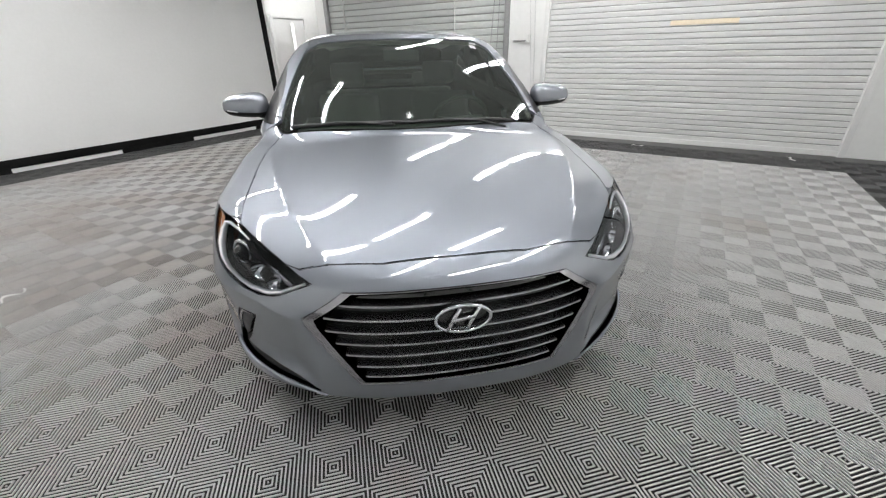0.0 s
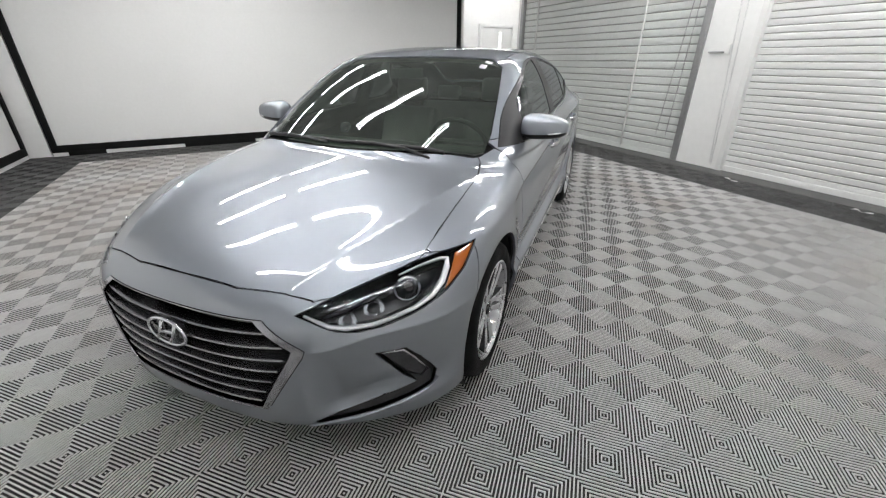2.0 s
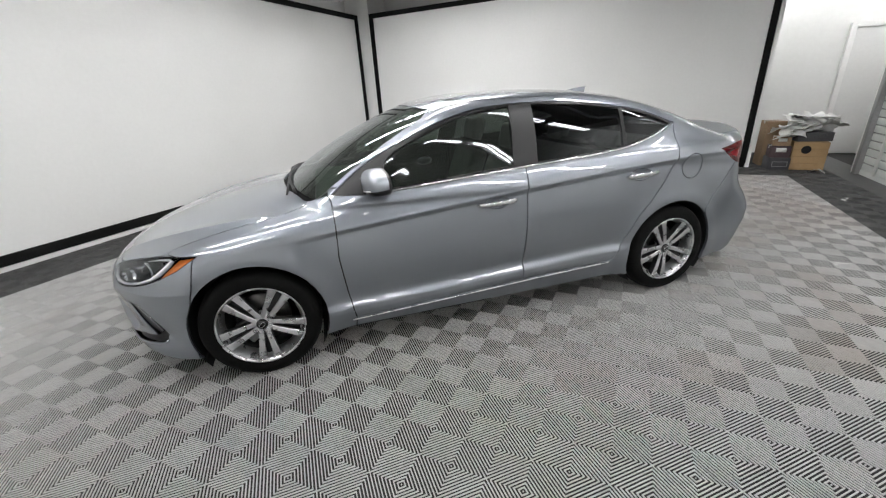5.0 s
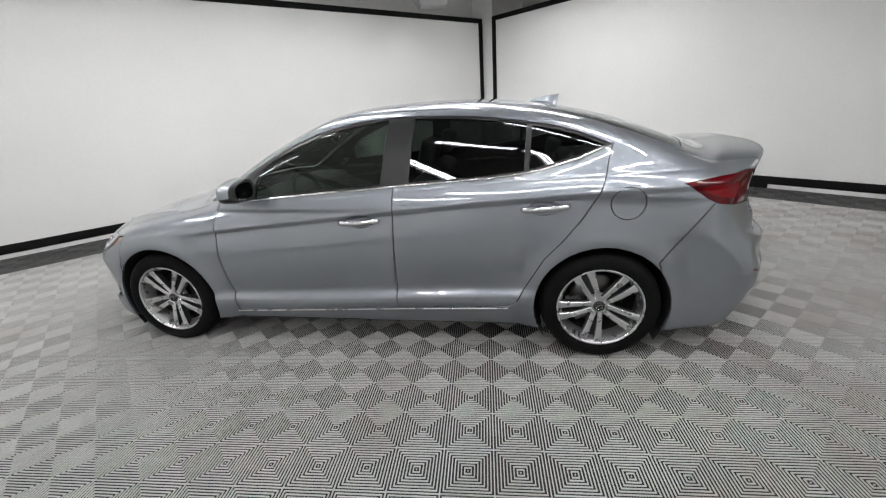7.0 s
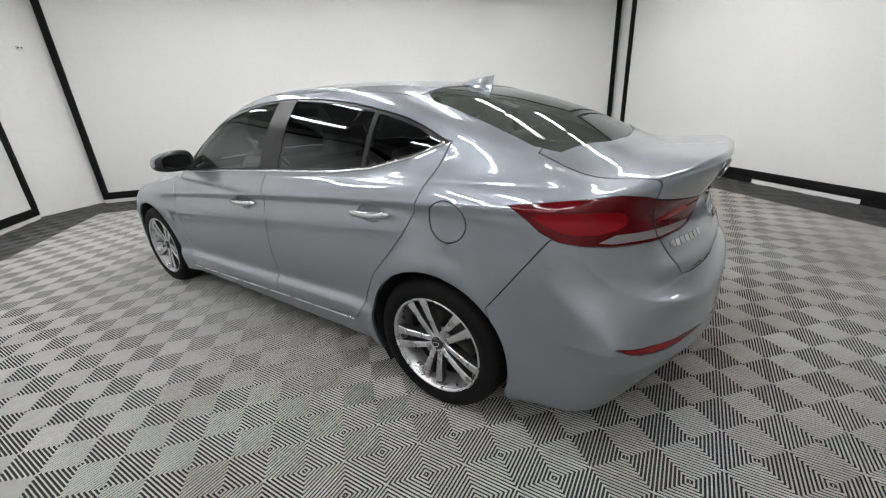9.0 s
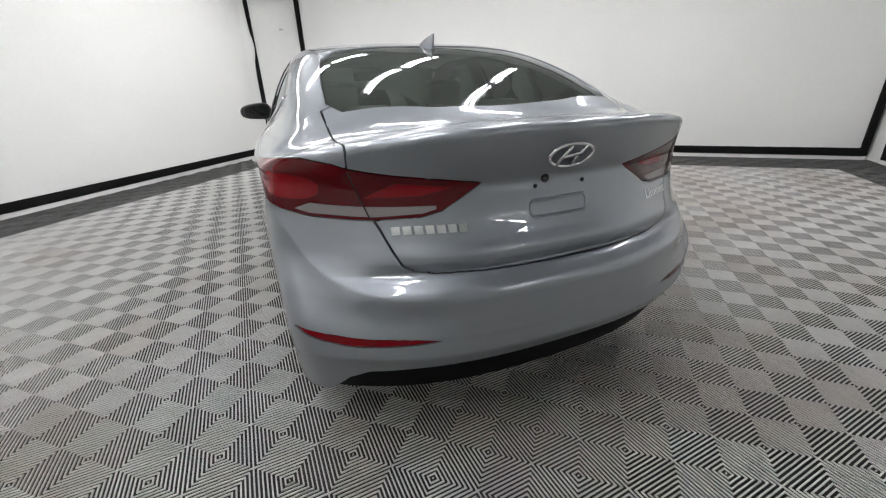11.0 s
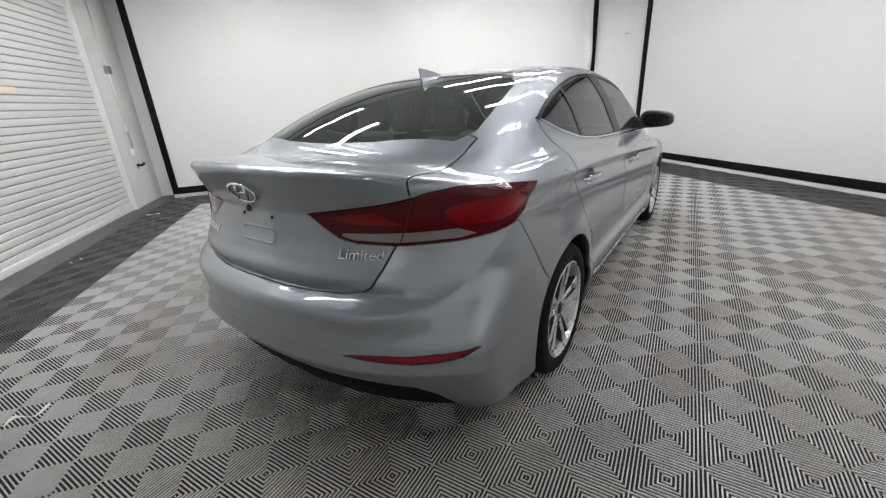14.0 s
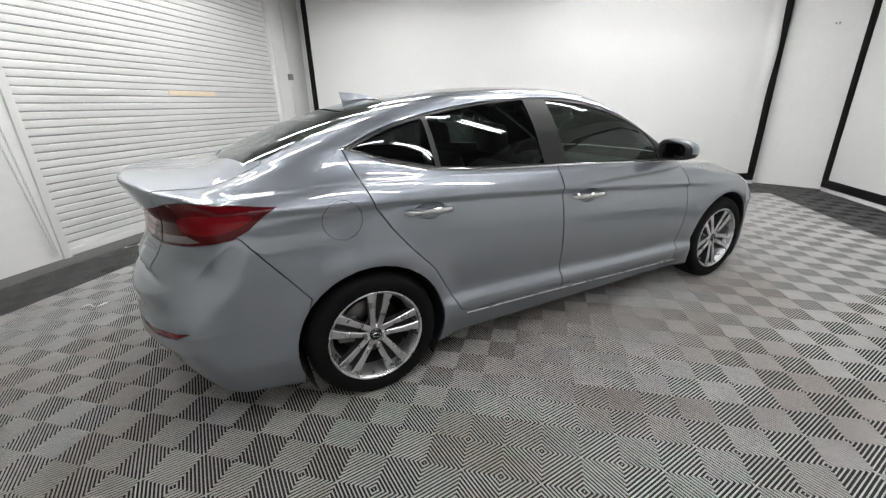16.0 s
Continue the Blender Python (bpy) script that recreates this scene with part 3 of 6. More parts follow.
def body(p):
    """Negative inside. Built from side, top, nose, tail and cabin surfaces, blended into one another."""
    x, y, z = p[..., 0], np.abs(p[..., 1]), p[..., 2]
    # side
    w = 0.89 - 0.030 * ramp(x, 1.0, 2.1) - 0.030 * ramp(-x, 1.2, 2.3)
    rf, rr = np.hypot(x - 1.35, z - 0.317), np.hypot(x + 1.35, z - 0.317)
    flare = 0.016 * np.exp(-(((np.minimum(rf, rr) - 0.37) / 0.07) ** 2))
    low_z, main_z = sweep_curve(LOW_CREASE, x), sweep_curve(MAIN_CREASE, x)
    level = np.where(z < low_z, 0.1 + (z - 0.1) * 0.29 / (low_z - 0.1), np.where(z < main_z, 0.39 + (z - low_z) * 0.47 / (main_z - low_z), 0.86 + (z - main_z)))
    mid = 1 - ramp(x, 0.85, 1.15)                       # the flank's creases fade out on the front wing
    mid = mid * (1 - ramp(-x, 0.88, 1.08) * (1 - ramp(level, 0.5, 0.7)))    # the low one ends with the rear door
    relief, plain = sweep_curve(FLANK, level), sweep_curve(PLAIN_FLANK, z + 0.035 * x * ramp(z, 0.5, 0.7))
    side = y - (w + plain + (relief - plain) * mid + flare)
    # top of the lower body
    top = z - (sweep_curve(DECK, x) - (0.075 + 0.03 * ramp(x, 1.6, 2.1)) * (y / 0.75) ** 2 * ramp(x, 0.3, 1.0) - 0.055 * (y / 0.75) ** 3 * ramp(-x, 1.2, 1.9)
               + 0.020 * np.exp(-np.sqrt((y - sweep_curve(HOOD_CREASE, x)) ** 2 + 0.004 ** 2) / 0.07) * ramp(x, 1.0, 1.4) * (1 - ramp(x, 1.98, 2.12)))
    # nose and tail, rounded in plan
    nose = x - (sweep_curve(NOSE, z) - (0.33 + 0.05 * ramp(z, 0.5, 0.75)) * (y / 0.8) ** 2.9 + 0.012 * bumpf(y, 0.72, 0.1) * bumpf(z, 0.36, 0.1))
    wrap = ramp(y, 0.42, 0.74)                          # the ledge over the bumper runs out towards the corners
    tail = -x - (sweep_curve(TAIL, z) * (1 - wrap) + sweep_curve(TAIL_CORNER, z) * wrap - (0.20 + 0.10 * ramp(z, 0.5, 0.75)) * (y / 0.8) ** 2.8 - 0.02 * (y / 0.8) ** 2)
    floor_ = 0.165 + 0.05 * ramp(-x, 1.6, 2.2) + 0.03 * ramp(x, 1.7, 2.2) - z
    low = smax(side, top, 0.055)
    low = smax(low, nose * 0.9, 0.09)
    low = smax(low, tail * 0.9, 0.06 - 0.03 * ramp(z, 0.95, 1.05))
    low = smax(low, floor_, 0.03)
    # cabin
    xs = x + (0.10 * y ** 2 + 0.24 * y ** 4) * ramp(x, -0.2, 0.6) - (0.06 * y ** 2 + 0.24 * y ** 4) * ramp(-x, 0.6, 1.3)
    roof = (z - (sweep_curve(ROOF, xs) - 0.014 * (y / 0.6) ** 2 - 0.026 * (y / 0.6) ** 4)) * 0.85
    g = 0.845 - 0.42 * (z - 0.95) - 0.06 * (np.clip(z - 1.15, 0, 1) / 0.25) ** 2 - 0.07 * np.clip((x - 0.3) / 0.8, 0, 2) ** 2 - 0.07 * np.clip((-x - 0.9) / 0.8, 0, 2) ** 2
    cab = smax(smax(roof, (y - g) * 0.9, 0.05), 0.90 + 0.09 * ramp(-x, 0.2, 1.4) - z, 0.02)
    f = smin(low, cab, 0.035 + 0.10 * ramp(-x, 0.9, 1.5) * (1 - ramp(-x, 1.75, 2.0)) * ramp(y, 0.60, 0.72))
    # a thin fold in the sheet metal under the windows
    fold = 0.0022 * np.exp(-(((z - sweep_curve(UPPER_CREASE, x)) / 0.006) ** 2)) * ramp(-x, -0.5, -0.1) * (1 - ramp(-x, 1.75, 1.9)) * ramp(y, 0.6, 0.68)
    # front bumper: a ridge runs from the grille's corner to the wheel arch, the face below it is hollow
    rf_z = z - (0.54 + 0.032 * ramp(y, 0.5, 0.7))
    hollow = 0.040 * np.clip(-rf_z / 0.21, 0, 1) * (1 - ramp(-rf_z, 0.235, 0.325)) * ramp(x, 1.68, 1.86)
    fold -= (0.010 * np.exp(-np.sqrt(rf_z ** 2 + 0.003 ** 2) / 0.035) * ramp(x, 1.52, 1.75) - hollow) * ramp(y, 0.47, 0.56)
    # rear bumper: a ledge that climbs to the lamps, and a lower ridge over the reflectors
    ledge = (z - sweep_curve(BUMPER_RIDGE, y)) * (1 - 0.45 * ramp(y, 0.62, 0.78))
    low_ridge = z - sweep_curve(REFLECTOR_RIDGE, x)
    fold -= (0.010 * np.exp(-np.sqrt(ledge ** 2 + 0.003 ** 2) / 0.04) - 0.012 * bumpf(ledge, -0.075, 0.045) * (1 - ramp(y, 0.70, 0.82))) * ramp(-x, 1.8, 1.95) * ramp(y, 0.30, 0.50)
    fold -= 0.006 * np.exp(-np.sqrt(low_ridge ** 2 + 0.003 ** 2) / 0.03) * ramp(-x, 1.85, 2.0)
    return f + fold


def body_normal(p):
    e, out = 0.004, []
    for k in range(3):
        d = np.zeros(3)
        d[k] = e
        out.append(body(p + d) - body(p - d))
    n = np.stack(out, -1)
    return n / (np.linalg.norm(n, axis=-1, keepdims=True) + 1e-12)


def onto_body(o, d, far=2.5, near=0.0):
    """Where rays from inside points o along d leave the body."""
    lo, hi = np.full(o.shape[:-1], near), np.full(o.shape[:-1], far)
    for _ in range(34):
        m = (lo + hi) / 2
        inside = body(o + m[..., None] * d) < 0
        lo, hi = np.where(inside, m, lo), np.where(inside, hi, m)
    return o + lo[..., None] * d


# ---------- body panels ----------
def half_shell():
    """The left half of the body as a grid drawn over a box and pushed onto the surface."""
    bx = np.concatenate([np.linspace(-2.42, -1.7, 48, endpoint=False), np.linspace(-1.7, 1.6, 150, endpoint=False), np.linspace(1.6, 2.3, 49)])
    by = np.linspace(0, 0.95, 48)
    bz = np.concatenate([np.linspace(0.1, 0.25, 8, endpoint=False), np.linspace(0.25, 0.80, 74, endpoint=False), np.linspace(0.80, 1.15, 62, endpoint=False), np.linspace(1.15, 1.48, 25)])
    index, pts, quads = {}, [], []

    def vert(p):
        k = (round(p[0], 5), round(p[1], 5), round(p[2], 5))
        if k not in index:
            index[k] = len(pts)
            pts.append(p)
        return index[k]

    def sheet(a, b, fixed, axis, flip):
        for i in range(len(a) - 1):
            for j in range(len(b) - 1):
                q = []
                for u, v in ((a[i], b[j]), (a[i + 1], b[j]), (a[i + 1], b[j + 1]), (a[i], b[j + 1])):
                    p = [u, v]
                    p.insert(axis, fixed)
                    q.append(vert(tuple(p)))
                quads.append(q[::-1] if flip else q)

    sheet(bx, by, bz[-1], 2, False)
    sheet(bx, by, bz[0], 2, True)
    sheet(bx, bz, by[-1], 1, True)
    sheet(by, bz, bx[-1], 0, False)
    sheet(by, bz, bx[0], 0, True)
    q = np.array(pts)
    o = np.stack([np.clip(q[:, 0] * 0.86, -1.85, 1.85), q[:, 1] * 0.62, np.full(len(q), 0.55)], -1)
    d = q - o
    d /= np.linalg.norm(d, axis=1, keepdims=True)
    s = onto_body(o, d)
    s[np.abs(q[:, 1]) < 1e-6, 1] = 0.0
    return s, quads


AX = {"side": ((1, 0, 0), (0, 0, 1)), "top": ((1, 0, 0), (0, 1, 0)), "end": ((0, 1, 0), (0, 0, 1)),
      "tail_corner": ((0.70711, 0.70711, 0), (0, 0, 1)), "nose_corner": ((-0.70711, 0.70711, 0), (0, 0, 1))}


def inside(poly, u, v):
    hit, n = False, len(poly)
    for i in range(n):
        (x1, y1), (x2, y2) = poly[i], poly[(i + 1) % n]
        if (y1 > v) != (y2 > v) and u < (x2 - x1) * (v - y1) / (y2 - y1) + x1:
            hit = not hit
    return hit


def rounded(poly, times=2, keep=()):
    """Corner cutting: a polygon with soft corners; corners listed in keep stay sharp."""
    sharp = set(poly[k] for k in keep)
    for _ in range(times):
        out = []
        n = len(poly)
        for i, p in enumerate(poly):
            a, b = poly[i - 1], poly[(i + 1) % n]
            if p in sharp:
                out.append(p)
            else:
                out += [(p[0] * 0.75 + a[0] * 0.25, p[1] * 0.75 + a[1] * 0.25), (p[0] * 0.75 + b[0] * 0.25, p[1] * 0.75 + b[1] * 0.25)]
        poly = out
    return poly


def ring(cx, cz, r, n=28):
    return [(cx + r * math.cos(2 * math.pi * k / n), cz + r * math.sin(2 * math.pi * k / n)) for k in range(n)]


DLO = [(0.885, 0.952), (0.70, 1.09), (0.41, 1.226), (0.10, 1.33), (-0.24, 1.361), (-0.66, 1.344), (-1.0, 1.294), (-1.2, 1.245), (-1.375, 1.17), (-1.23, 1.116), (-1.0, 1.06), (-0.75, 1.033), (-0.25, 1.01), (0.2, 0.985), (0.62, 0.955)]
# name, projection, outline, test on position and normal
REGIONS = [
    ("arch", "side", ring(1.35, 0.322, 0.352, 36), lambda c, n: c.y > 0.5 and n.y > -0.3),
    ("arch", "side", ring(-1.35, 0.322, 0.352, 36), lambda c, n: c.y > 0.5 and n.y > -0.3),
    ("glass_front", "side", rounded([(0.60, 0.972), (0.59, 1.115), (0.40, 1.208), (0.10, 1.312), (-0.207, 1.344), (-0.166, 1.022), (0.2, 1.0)], 2, (0, 4, 5)), lambda c, n: c.y > 0.4 and n.y > 0.1),
    ("glass_rear", "side", rounded([(-0.362, 1.346), (-0.66, 1.33), (-0.958, 1.286), (-0.942, 1.064), (-0.72, 1.043), (-0.33, 1.027)], 2, (0, 2, 3, 5)), lambda c, n: c.y > 0.4 and n.y > 0.1),
    ("glass_quarter", "side", rounded([(-0.988, 1.28), (-1.19, 1.232), (-1.34, 1.168), (-1.21, 1.122), (-0.972, 1.069)], 1, (0, 2, 4)), lambda c, n: c.y > 0.4 and n.y > 0.1),
    ("window_trim", "side", rounded(DLO, 2, (0, 8)), lambda c, n: c.y > 0.4 and n.y > 0.05),
    ("windscreen", "top", rounded([(0.285, -0.3), (0.285, 0.3), (0.235, 0.558), (0.56, 0.632), (0.94, 0.70), (1.01, 0.64), (1.10, 0.39), (1.145, 0.1), (1.145, -0.3)], 1), lambda c, n: n.z > 0.2 and c.z > 0.9),
    ("cowl", "top", [(0.9, -0.3), (0.9, 0.72), (1.0, 0.672), (1.03, 0.64), (1.125, 0.39), (1.168, 0.1), (1.168, -0.3)], lambda c, n: n.z > 0.2 and c.z > 0.8),
    ("rear_window", "top", rounded([(-1.06, -0.3), (-1.06, 0.25), (-1.10, 0.53), (-1.45, 0.59), (-1.745, 0.61), (-1.80, 0.42), (-1.868, 0.2), (-1.885, -0.3)], 1), lambda c, n: n.z > 0.2 and c.z > 0.9),
    ("grille", "end", [(-0.3, 0.627), (0.335, 0.626), (0.458, 0.543), (0.452, 0.523), (0.324, 0.300), (-0.3, 0.292)], lambda c, n: n.x > 0.15),
    ("grille_frame", "end", [(-0.3, 0.630), (0.363, 0.630), (0.496, 0.544), (0.487, 0.517), (0.343, 0.289), (-0.3, 0.285)], lambda c, n: n.x > 0.15),
    ("bowl_front", "side", [(-0.04 + 0.075 * math.cos(2 * math.pi * k / 24), 0.826 + 0.036 * math.sin(2 * math.pi * k / 24)) for k in range(24)], lambda c, n: n.y > 0.3 and c.y > 0.4),
    ("bowl_rear", "side", [(-1.045 + 0.075 * math.cos(2 * math.pi * k / 24), 0.882 + 0.036 * math.sin(2 * math.pi * k / 24)) for k in range(24)], lambda c, n: n.y > 0.3 and c.y > 0.4),
    ("headlight_amber", "nose_corner", [(-0.505, 0.752), (-0.60, 0.74), (-0.675, 0.645), (-0.58, 0.692)], lambda c, n: c.x > 1.2 and n.x + n.y > 0.1),
    ("headlight", "nose_corner", rounded([(-1.155, 0.646), (-1.033, 0.684), (-0.871, 0.716), (-0.719, 0.742), (-0.505, 0.754), (-0.58, 0.692), (-0.716, 0.628), (-0.882, 0.596), (-1.022, 0.588)], 1, (0, 4)), lambda c, n: c.x > 1.2 and n.x + n.y > 0.1),
    ("fog_lens", "nose_corner", [(-0.918, 0.487), (-0.846, 0.480), (-0.806, 0.43), (-0.752, 0.348), (-0.775, 0.330), (-0.829, 0.372)], lambda c, n: c.x > 1.2 and n.x + n.y > 0.1),
    ("fog_recess", "nose_corner", [(-0.937, 0.498), (-0.838, 0.492), (-0.785, 0.432), (-0.716, 0.330), (-0.732, 0.290), (-0.8485, 0.275), (-1.007, 0.250), (-1.145, 0.226), (-1.15, 0.236), (-1.03, 0.272), (-0.923, 0.302), (-0.795, 0.318), (-0.842, 0.366)], lambda c, n: c.x > 1.2 and n.x + n.y > 0.1),
    ("tail_white", "tail_corner", [(-0.845, 0.868), (-0.90, 0.858), (-0.964, 0.857), (-1.095, 0.850), (-1.226, 0.855), (-1.262, 0.866), (-1.262, 0.876), (-1.174, 0.877), (-1.056, 0.882), (-0.907, 0.889)], lambda c, n: c.x < -1.3 and n.y - n.x > 0.1),
    ("tail_glow", "tail_corner", rounded([(-0.63, 0.965), (-0.70, 0.915), (-0.80, 0.893), (-0.94, 0.905), (-0.945, 0.96), (-0.80, 0.975)], 1), lambda c, n: c.x < -1.3 and n.y - n.x > 0.1),
    ("tail_glow", "tail_corner", [(-1.07, 0.905), (-1.22, 0.905), (-1.30, 0.925), (-1.16, 0.945)], lambda c, n: c.x < -1.3 and n.y - n.x > 0.1),
    ("taillight", "tail_corner", [(-0.589, 0.984), (-0.638, 0.940), (-0.667, 0.909), (-0.714, 0.880), (-0.795, 0.863), (-0.895, 0.850), (-0.964, 0.847), (-1.093, 0.841), (-1.226, 0.846), (-1.275, 0.860), (-1.324, 0.894), (-1.372, 0.932), (-1.284, 0.948), (-1.156, 0.968), (-1.056, 0.987), (-1.0, 1.005), (-0.902, 1.019), (-0.80, 1.013), (-0.70, 1.000)], lambda c, n: c.x < -1.3 and n.y - n.x > 0.1),
    ("rear_reflector", "end", rounded([(0.838, 0.532), (0.785, 0.497), (0.688, 0.479), (0.536, 0.483), (0.437, 0.492), (0.537, 0.505), (0.671, 0.508), (0.78, 0.521)], 1, (0, 4)), lambda c, n: n.x < -0.05 and c.x < -1.5),
    ("fuel_door", "side", ring(-1.446, 0.897, 0.082, 32), lambda c, n: n.y > 0.2 and c.y > 0.4),
    ("front_door", "side", [(0.93, 0.98), (0.888, 0.93), (0.885, 0.82), (0.893, 0.64), (0.872, 0.42), (0.845, 0.256), (-0.209, 0.300), (-0.225, 0.57), (-0.237, 0.87), (-0.245, 1.04), (0.2, 1.03)], lambda c, n: n.y > 0.1 and c.y > 0.4),
    ("rear_door", "side", [(-0.245, 1.04), (-0.237, 0.87), (-0.225, 0.57), (-0.209, 0.300), (-0.86, 0.317), (-0.90, 0.345), (-0.968, 0.468), (-1.045, 0.606), (-1.15, 0.72), (-1.232, 0.823), (-1.30, 0.93), (-1.35, 1.06), (-1.385, 1.172), (-1.1, 1.2), (-0.7, 1.1)], lambda c, n: n.y > 0.1 and c.y > 0.4),
    ("hood", "top", [(2.104, -0.3), (2.09, 0.23), (2.04, 0.49), (2.0, 0.545), (1.875, 0.648), (1.757, 0.722), (1.65, 0.728), (1.35, 0.727), (1.161, 0.722), (1.03, 0.69), (0.99, 0.66), (1.03, 0.64), (1.125, 0.39), (1.168, 0.1), (1.168, -0.3)], lambda c, n: n.z > 0.2 and c.z > 0.6),
    ("trunk_lid", "top", [(-1.70, -0.3), (-1.70, 0.63), (-1.80, 0.628), (-2.04, 0.625), (-2.12, 0.625), (-2.5, 0.66), (-2.5, -0.3)], lambda c, n: c.z > 0.955 and c.x < -1.6),
    ("trunk_lid", "end", [(-0.3, 1.0), (0.63, 1.0), (0.610, 0.93), (0.587, 0.875), (0.558, 0.817), (0.534, 0.755), (0.514, 0.715), (0.48, 0.692), (0.42, 0.682), (0.25, 0.679), (-0.3, 0.678)], lambda c, n: c.x < -1.9 and c.z < 1.0),
    ("roof", "top", [(0.285, -0.3), (0.285, 0.3), (0.24, 0.565), (-0.4, 0.592), (-0.9, 0.572), (-1.10, 0.54), (-1.06, 0.25), (-1.06, -0.3)], lambda c, n: n.z > 0.3 and c.z > 1.2),
    ("rear_valance", "end", [(-0.3, 0.10), (-0.3, 0.386), (0.3, 0.384), (0.52, 0.376), (0.64, 0.364), (0.70, 0.325), (0.765, 0.22), (0.90, 0.10)], lambda c, n: c.x < -1.75),
    ("rear_bumper", "side", [(-1.835, 0.88), (-1.615, 0.586), (-1.66, 0.45), (-1.70, 0.10), (-2.6, 0.10), (-2.6, 0.92), (-1.9, 0.92)], lambda c, n: c.x < -1.4),
    ("underbody", "side", [(-2.5, 0.0), (2.5, 0.0), (2.5, 0.185), (-2.5, 0.185)], lambda c, n: n.z < -0.6),
    ("front_bumper", "side", [(1.585, 0.74), (1.62, 0.60), (1.68, 0.42), (1.69, 0.10), (2.6, 0.1), (2.6, 0.9), (2.15, 0.8), (1.9, 0.76)], lambda c, n: c.x > 1.4),
    ("front_fender", "side", [(1.8, 1.0), (0.93, 0.98), (0.888, 0.93), (0.885, 0.82), (0.893, 0.64), (0.872, 0.42), (0.845, 0.256), (0.86, 0.12), (1.0, 0.10), (1.72, 0.30), (1.72, 0.9)], lambda c, n: c.x > 0.8 and c.y > 0.3),
]


def cut_panels():
    """Cuts the shell along every outline and returns the faces of each panel as (points, faces)."""
    pts, quads = half_shell()
    bm = bmesh.new()
    vs = [bm.verts.new(p) for p in pts]
    for q in quads:
        try:
            bm.faces.new([vs[i] for i in q])
        except ValueError:
            pass
    bmesh.ops.recalc_face_normals(bm, faces=bm.faces)
    if sum(f.normal.z * f.calc_area() for f in bm.faces if f.calc_center_median().z > 1.2) < 0:
        bmesh.ops.reverse_faces(bm, faces=bm.faces)
    tag = bm.faces.layers.int.new("panel")
    names = ["body_shell"]
    for name, proj, poly, test in REGIONS:
        if name not in names:
            names.append(name)
        e1, e2 = Vector(AX[proj][0]), Vector(AX[proj][1])
        across = e1.cross(e2)
        us, ws = [p[0] for p in poly], [p[1] for p in poly]
        lo_u, hi_u, lo_w, hi_w = min(us) - 0.03, max(us) + 0.03, min(ws) - 0.03, max(ws) + 0.03
        cand = set()
        for f in bm.faces:
            if f[tag] == 0:
                c = f.calc_center_median()
                if lo_u < c.dot(e1) < hi_u and lo_w < c.dot(e2) < hi_w and test(c, f.normal):
                    cand.add(f)
        n = len(poly)
        for i in range(n):
            a, b = poly[i], poly[(i + 1) % n]
            du, dw = b[0] - a[0], b[1] - a[1]
            if math.hypot(du, dw) < 1e-6:
                continue
            u0, u1, w0, w1 = min(a[0], b[0]) - 1e-4, max(a[0], b[0]) + 1e-4, min(a[1], b[1]) - 1e-4, max(a[1], b[1]) + 1e-4
            hit = []
            for f in cand:
                fu, fw = [v.co.dot(e1) for v in f.verts], [v.co.dot(e2) for v in f.verts]
                if max(fu) < u0 or min(fu) > u1 or max(fw) < w0 or min(fw) > w1:
                    continue
                s = [(u - a[0]) * dw - (w - a[1]) * du for u, w in zip(fu, fw)]
                if min(s) < 0 < max(s):
                    hit.append(f)
            if not hit:
                continue
            geom = list({v for f in hit for v in f.verts}) + list({e for f in hit for e in f.edges}) + hit
            for f in hit:
                cand.discard(f)
            res = bmesh.ops.bisect_plane(bm, geom=geom, dist=2e-5, plane_co=a[0] * e1 + a[1] * e2, plane_no=(dw * e1 - du * e2))
            cand.update(g for g in res["geom"] if isinstance(g, bmesh.types.BMFace))
        k = names.index(name)
        for f in cand:
            if f.is_valid and f[tag] == 0:
                c = f.calc_center_median()
                if inside(poly, c.dot(e1), c.dot(e2)):
                    f[tag] = k
    out = {}
    bm.verts.index_update()
    for f in bm.faces:
        out.setdefault(names[f[tag]], []).append([tuple(v.co) for v in f.verts])
    bm.free()
    return out


def weld(polys):
    index, pts, faces = {}, [], []
    for poly in polys:
        f = []
        for p in poly:
            k = (round(p[0], 5), round(p[1], 5), round(p[2], 5))
            if k not in index:
                index[k] = len(pts)
                pts.append(p)
            if not f or f[-1] != index[k]:
                f.append(index[k])
        if len(set(f)) > 2 and len(set(f)) == len(f):
            faces.append(f)
    return np.array(pts, float), faces


